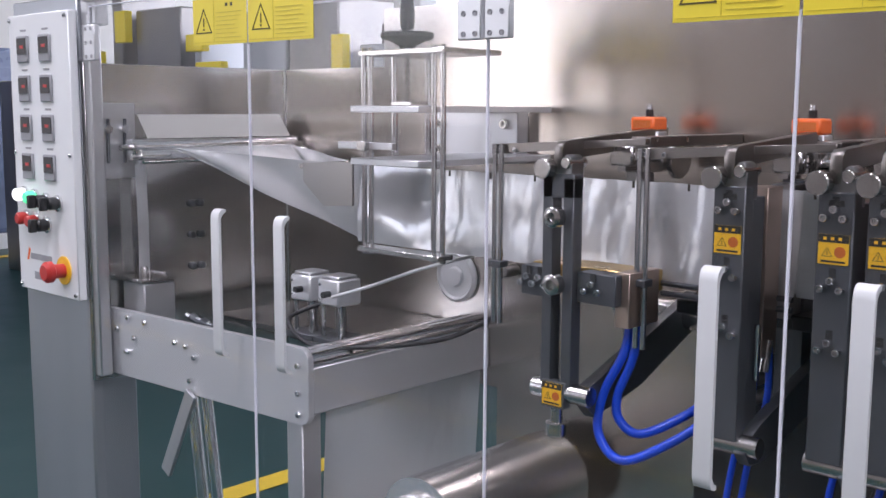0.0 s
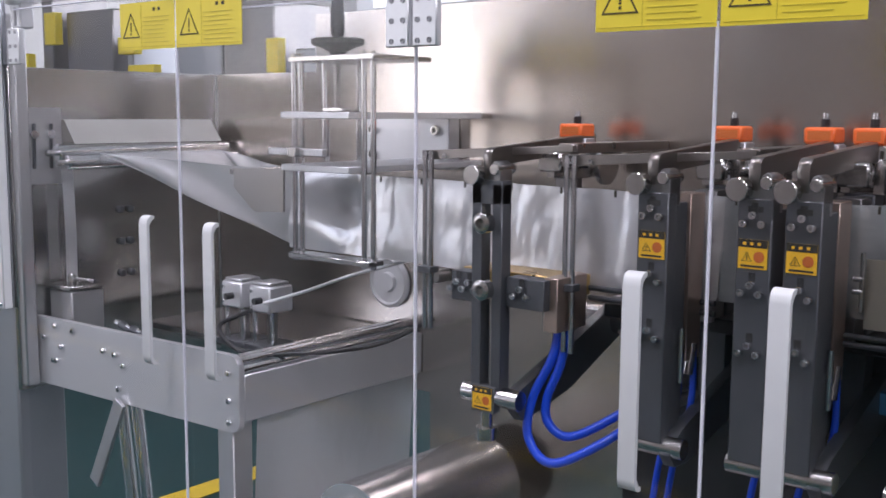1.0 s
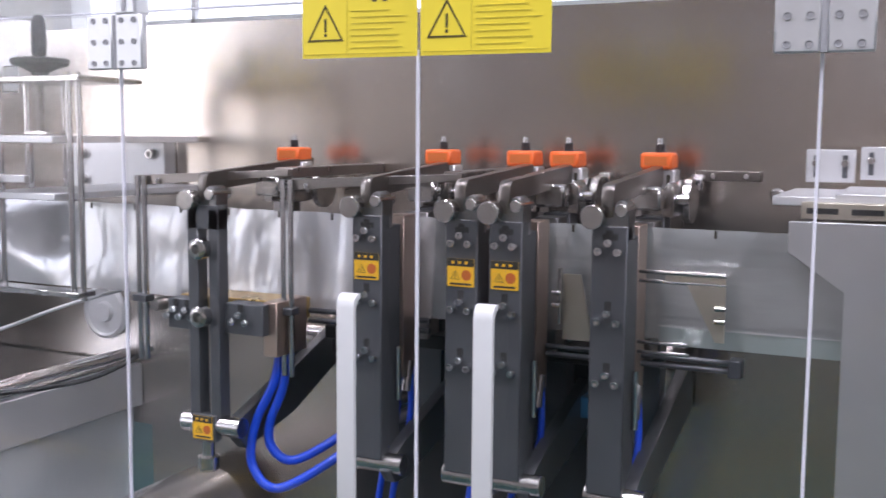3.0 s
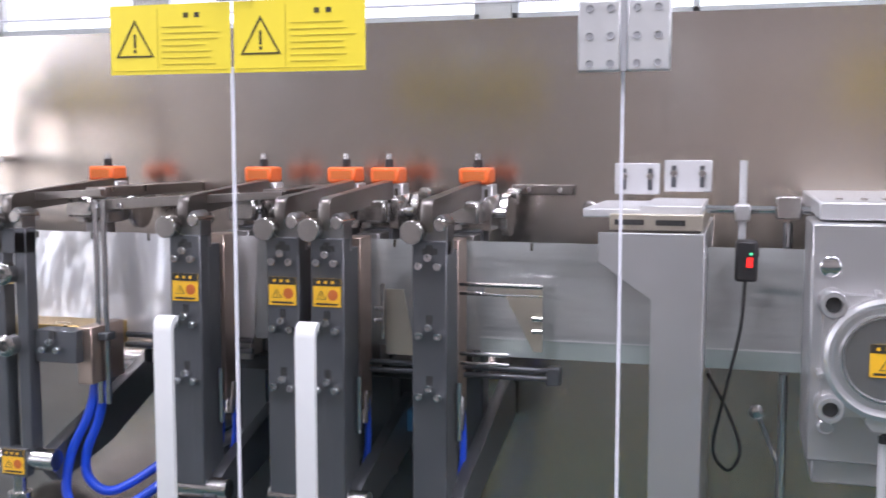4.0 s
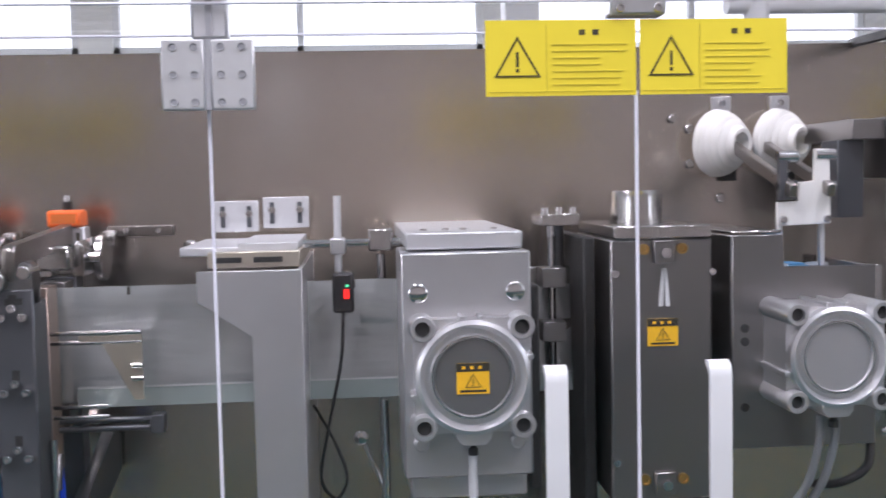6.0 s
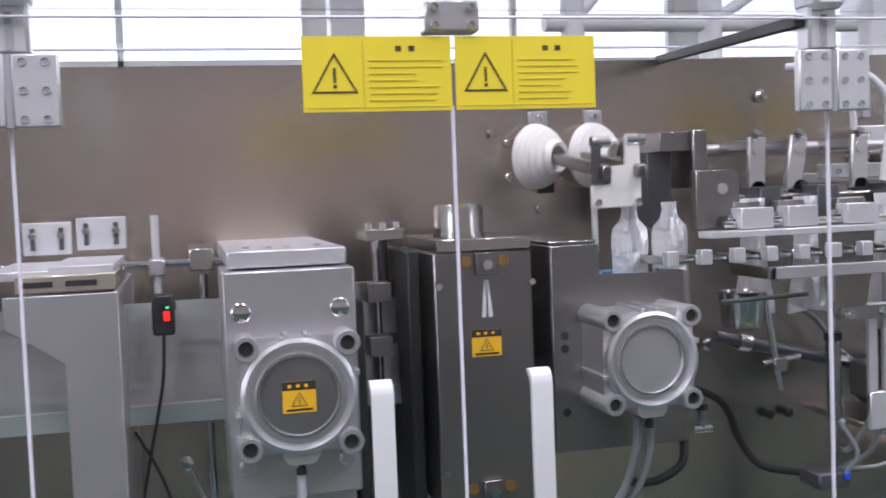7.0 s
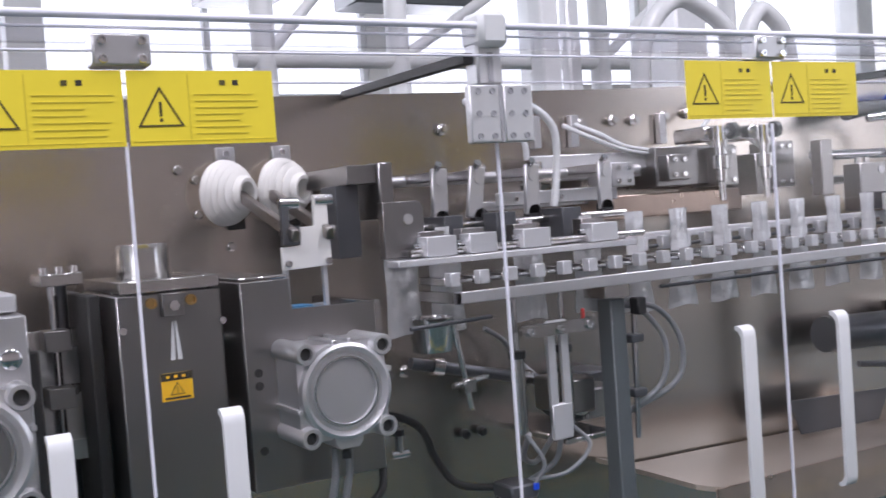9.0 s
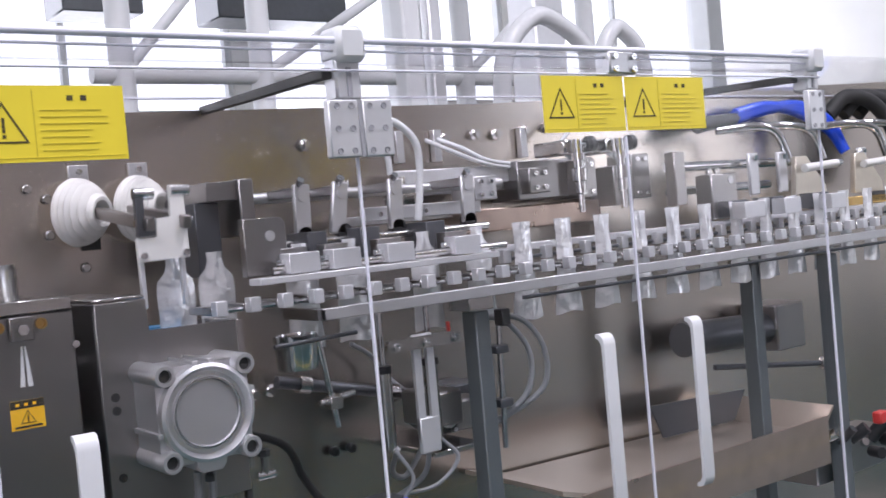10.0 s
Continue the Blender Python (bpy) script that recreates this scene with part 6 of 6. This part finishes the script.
for x0, x1, z1, m in ((-7.42, -7.28, 2.3, M_GREY), (-7.10, -6.54, 2.06, M_GREY), (-6.39, -6.32, 1.86, M_CAB), (-5.86, -5.42, 1.98, M_CAB), (-5.40, -4.95, 2.02, M_GREY), (-4.78, -4.56, 1.74, M_CAB), (-4.0, -3.6, 1.8, M_GREY)):
    part("tower", box(x0, x1, 3.05, 3.5, 1.60, z1, 0.01), m, pk)
for x0, x1, z0, z1 in ((-7.27, -7.13, 1.84, 2.06), (-6.385, -6.20, 1.75, 1.86), (-6.28, -6.0, 1.61, 1.68), (-4.94, -4.84, 1.61, 1.80), (-7.62, -7.50, 1.68, 1.79)):
    part("guard", box(x0, x1, 2.98, 3.04, z0, z1, 0.004), M_YELLOW, pk, "yellow sheet guard")
part("lamp_pole", cyl((-4.72, 3.2, 1.6), (-4.72, 3.2, 1.86), 0.02, 14), M_BLACK, pk)
for k in range(3):
    gw = thing("wrapped_pallet", (-11.0, 3.2 - 1.5 * k, 0), "pallet of goods in blue stretch film", "pallet", "wrapped pallets")
    part("goods", box(-11.6, -10.5, 2.65 - 1.5 * k, 3.85 - 1.5 * k, 0.15, 1.95, 0.05), M_WRAP, gw)
    part("pallet", box(-11.65, -10.45, 2.6 - 1.5 * k, 3.9 - 1.5 * k, 0.0, 0.15, 0.005), M_WHITE, gw)
# Hung dark boxes, added to stand in for unidentified dark patches overhead.
for x0, x1 in ((2.0, 2.55), (3.1, 4.18)):
    vd = thing("dark_patch_box", ((x0 + x1) / 2, 6.1, 2.96), "dark box standing in for an unidentified dark patch over the far aisle", "duct", "hall ducts")
    part("duct", box(x0, x1, 5.9, 6.3, 2.965, 3.4, 0.01), M_DARK, vd)
    for hx in (x0 + 0.1, x1 - 0.1):
        part("hanger", cyl((hx, 6.1, 3.4), (hx, 6.1, 5.2), 0.012, 10), M_TRUSS, vd)
for x0, x1, zt in ((1.66, 2.0, 1.945), (2.04, 2.22, 1.925)):
    single("arched_hose", tube([(x0 - 0.02, 1.2, 1.5), (x0, 1.2, 1.80), (x0 + 0.3 * (x1 - x0), 1.2, zt - 0.015), (x0 + 0.6 * (x1 - x0), 1.2, zt - 0.01), (x1, 1.2, 1.82), (x1 + 0.02, 1.2, 1.5)], 0.026, 14), M_TUBE, "thick milky hose arching behind the machine", "hose", "arched hoses")
hp = thing("hopper_stand", (2.0, 1.3, 0), "grey steel stand carrying the clear hoses", "stand")
part("post", box(2.16, 2.30, 1.6, 1.74, 0.0, 3.2, 0.008), M_ALU, hp)
part("shelf", box(1.5, 2.4, 1.05, 1.74, 1.46, 1.50, 0.004), M_ALU, hp)
part("post", box(1.62, 1.69, 1.6, 1.67, 0.0, 3.2, 0.008), M_WHITE, hp)
part("post", box(1.72, 1.77, 1.6, 1.65, 0.0, 3.2, 0.008), M_ALU, hp)
bn = thing("spare_machine", (1.9, 4.2, 0), "pale machine cabinets along the far aisle", "machine")
for k, (x, h) in enumerate(((0.2, 1.75), (1.15, 2.0), (2.6, 1.8), (3.6, 2.1))):
    part("cabinet", box(x, x + 0.8, 4.0, 4.7, 0, h, 0.01), (M_WHITE, M_ALU, M_WHITE, M_GREY)[k], bn)

# ---- movement ----
UP = 0.084
STEP = 0.1764


def cycle_rows(start, prof, last, period=1.5):
    """One working cycle (seconds after its start, value), repeated over the clip."""
    out, t = [], start
    while t > 0:
        t -= period
    while t < 10.0:
        out += [(t + a, *v) for a, *v in prof]
        t += period
    inside = [r for r in out if 0.02 < r[0] < 9.98]
    return [(0.0, *inside[0][1:])] + inside + [(10.0, *last)]


def ease(u):
    u = min(1.0, max(0.0, u))
    return u * u * (3 - 2 * u)


def motions():
    # the transfer arm goes up with two pouches and comes down empty
    lift = cycle_rows(7.55, [(0.0, 0.0), (0.10, 0.22), (0.18, 0.8), (0.26, 1.0), (0.68, 1.0), (0.80, 0.75), (0.92, 0.48), (1.02, 0.22), (1.12, 0.0)], (0.40,))
    base = arm.location.copy()
    walk(arm, [(t, pose(base.x + 0.003 * v, base.y, base.z + UP * v)) for t, v in lift])
    for lk, p in LINKS:
        hub = Matrix.Translation(p)
        walk(lk, [(t, hub @ pose(0, 0, 0, 14 - 19 * v, 0, -4) @ hub.inverted()) for t, v in lift])
    # grippers step two pitches ahead, drop and run back
    grip = cycle_rows(8.26, [(0.0, 0.0, 0.0), (0.17, 0.14, 0.0), (0.5, 0.86, 0.0), (0.68, 1.0, 0.0), (0.90, 1.0, 0.0), (0.98, 0.95, -0.011), (1.12, 0.5, -0.011), (1.28, 0.03, -0.011), (1.36, 0.0, -0.006), (1.42, 0.0, 0.0)], (0.25, 0.0))
    for g in GRIPS:
        b = g.location.copy()
        walk(g, [(t, pose(b.x + STEP * v, b.y, b.z + w)) for t, v, w in grip])
    # pouches go from stage to stage
    for pr, s0, birth in PAIRS:
        for k, p in enumerate(pr):
            b = p.location.copy()
            rows, s, z = [(0.0, pose(b.x, b.y, b.z))], s0, b.z
            if s0 == 0:
                for a, v in ((0.0, 0.0), (0.10, 0.22), (0.18, 0.8), (0.26, 1.0)):
                    rows.append((birth + a, pose(b.x, b.y, b.z + UP * v)))
                z = b.z + UP
            for m in (6.76, 8.26, 9.76):
                if m < birth or (s0 == 0 and m < birth + 0.5):
                    continue
                x0, x1 = STAGES[s][k], STAGES[s + 1][k]
                for u in (0.0, 0.17, 0.34, 0.5, 0.68):
                    if m + u <= 10.0:
                        rows.append((m + u, pose(x0 + (x1 - x0) * ease(u / 0.68), b.y, z)))
                s += 1
            if rows[-1][0] < 9.99:
                if rows[-1][0] > 9.76:
                    rows.append((10.0, pose(x0 + (x1 - x0) * ease(0.24 / 0.68), b.y, z)))
                else:
                    rows.append((10.0, rows[-1][1].copy()))
            walk(p, rows)


motions()
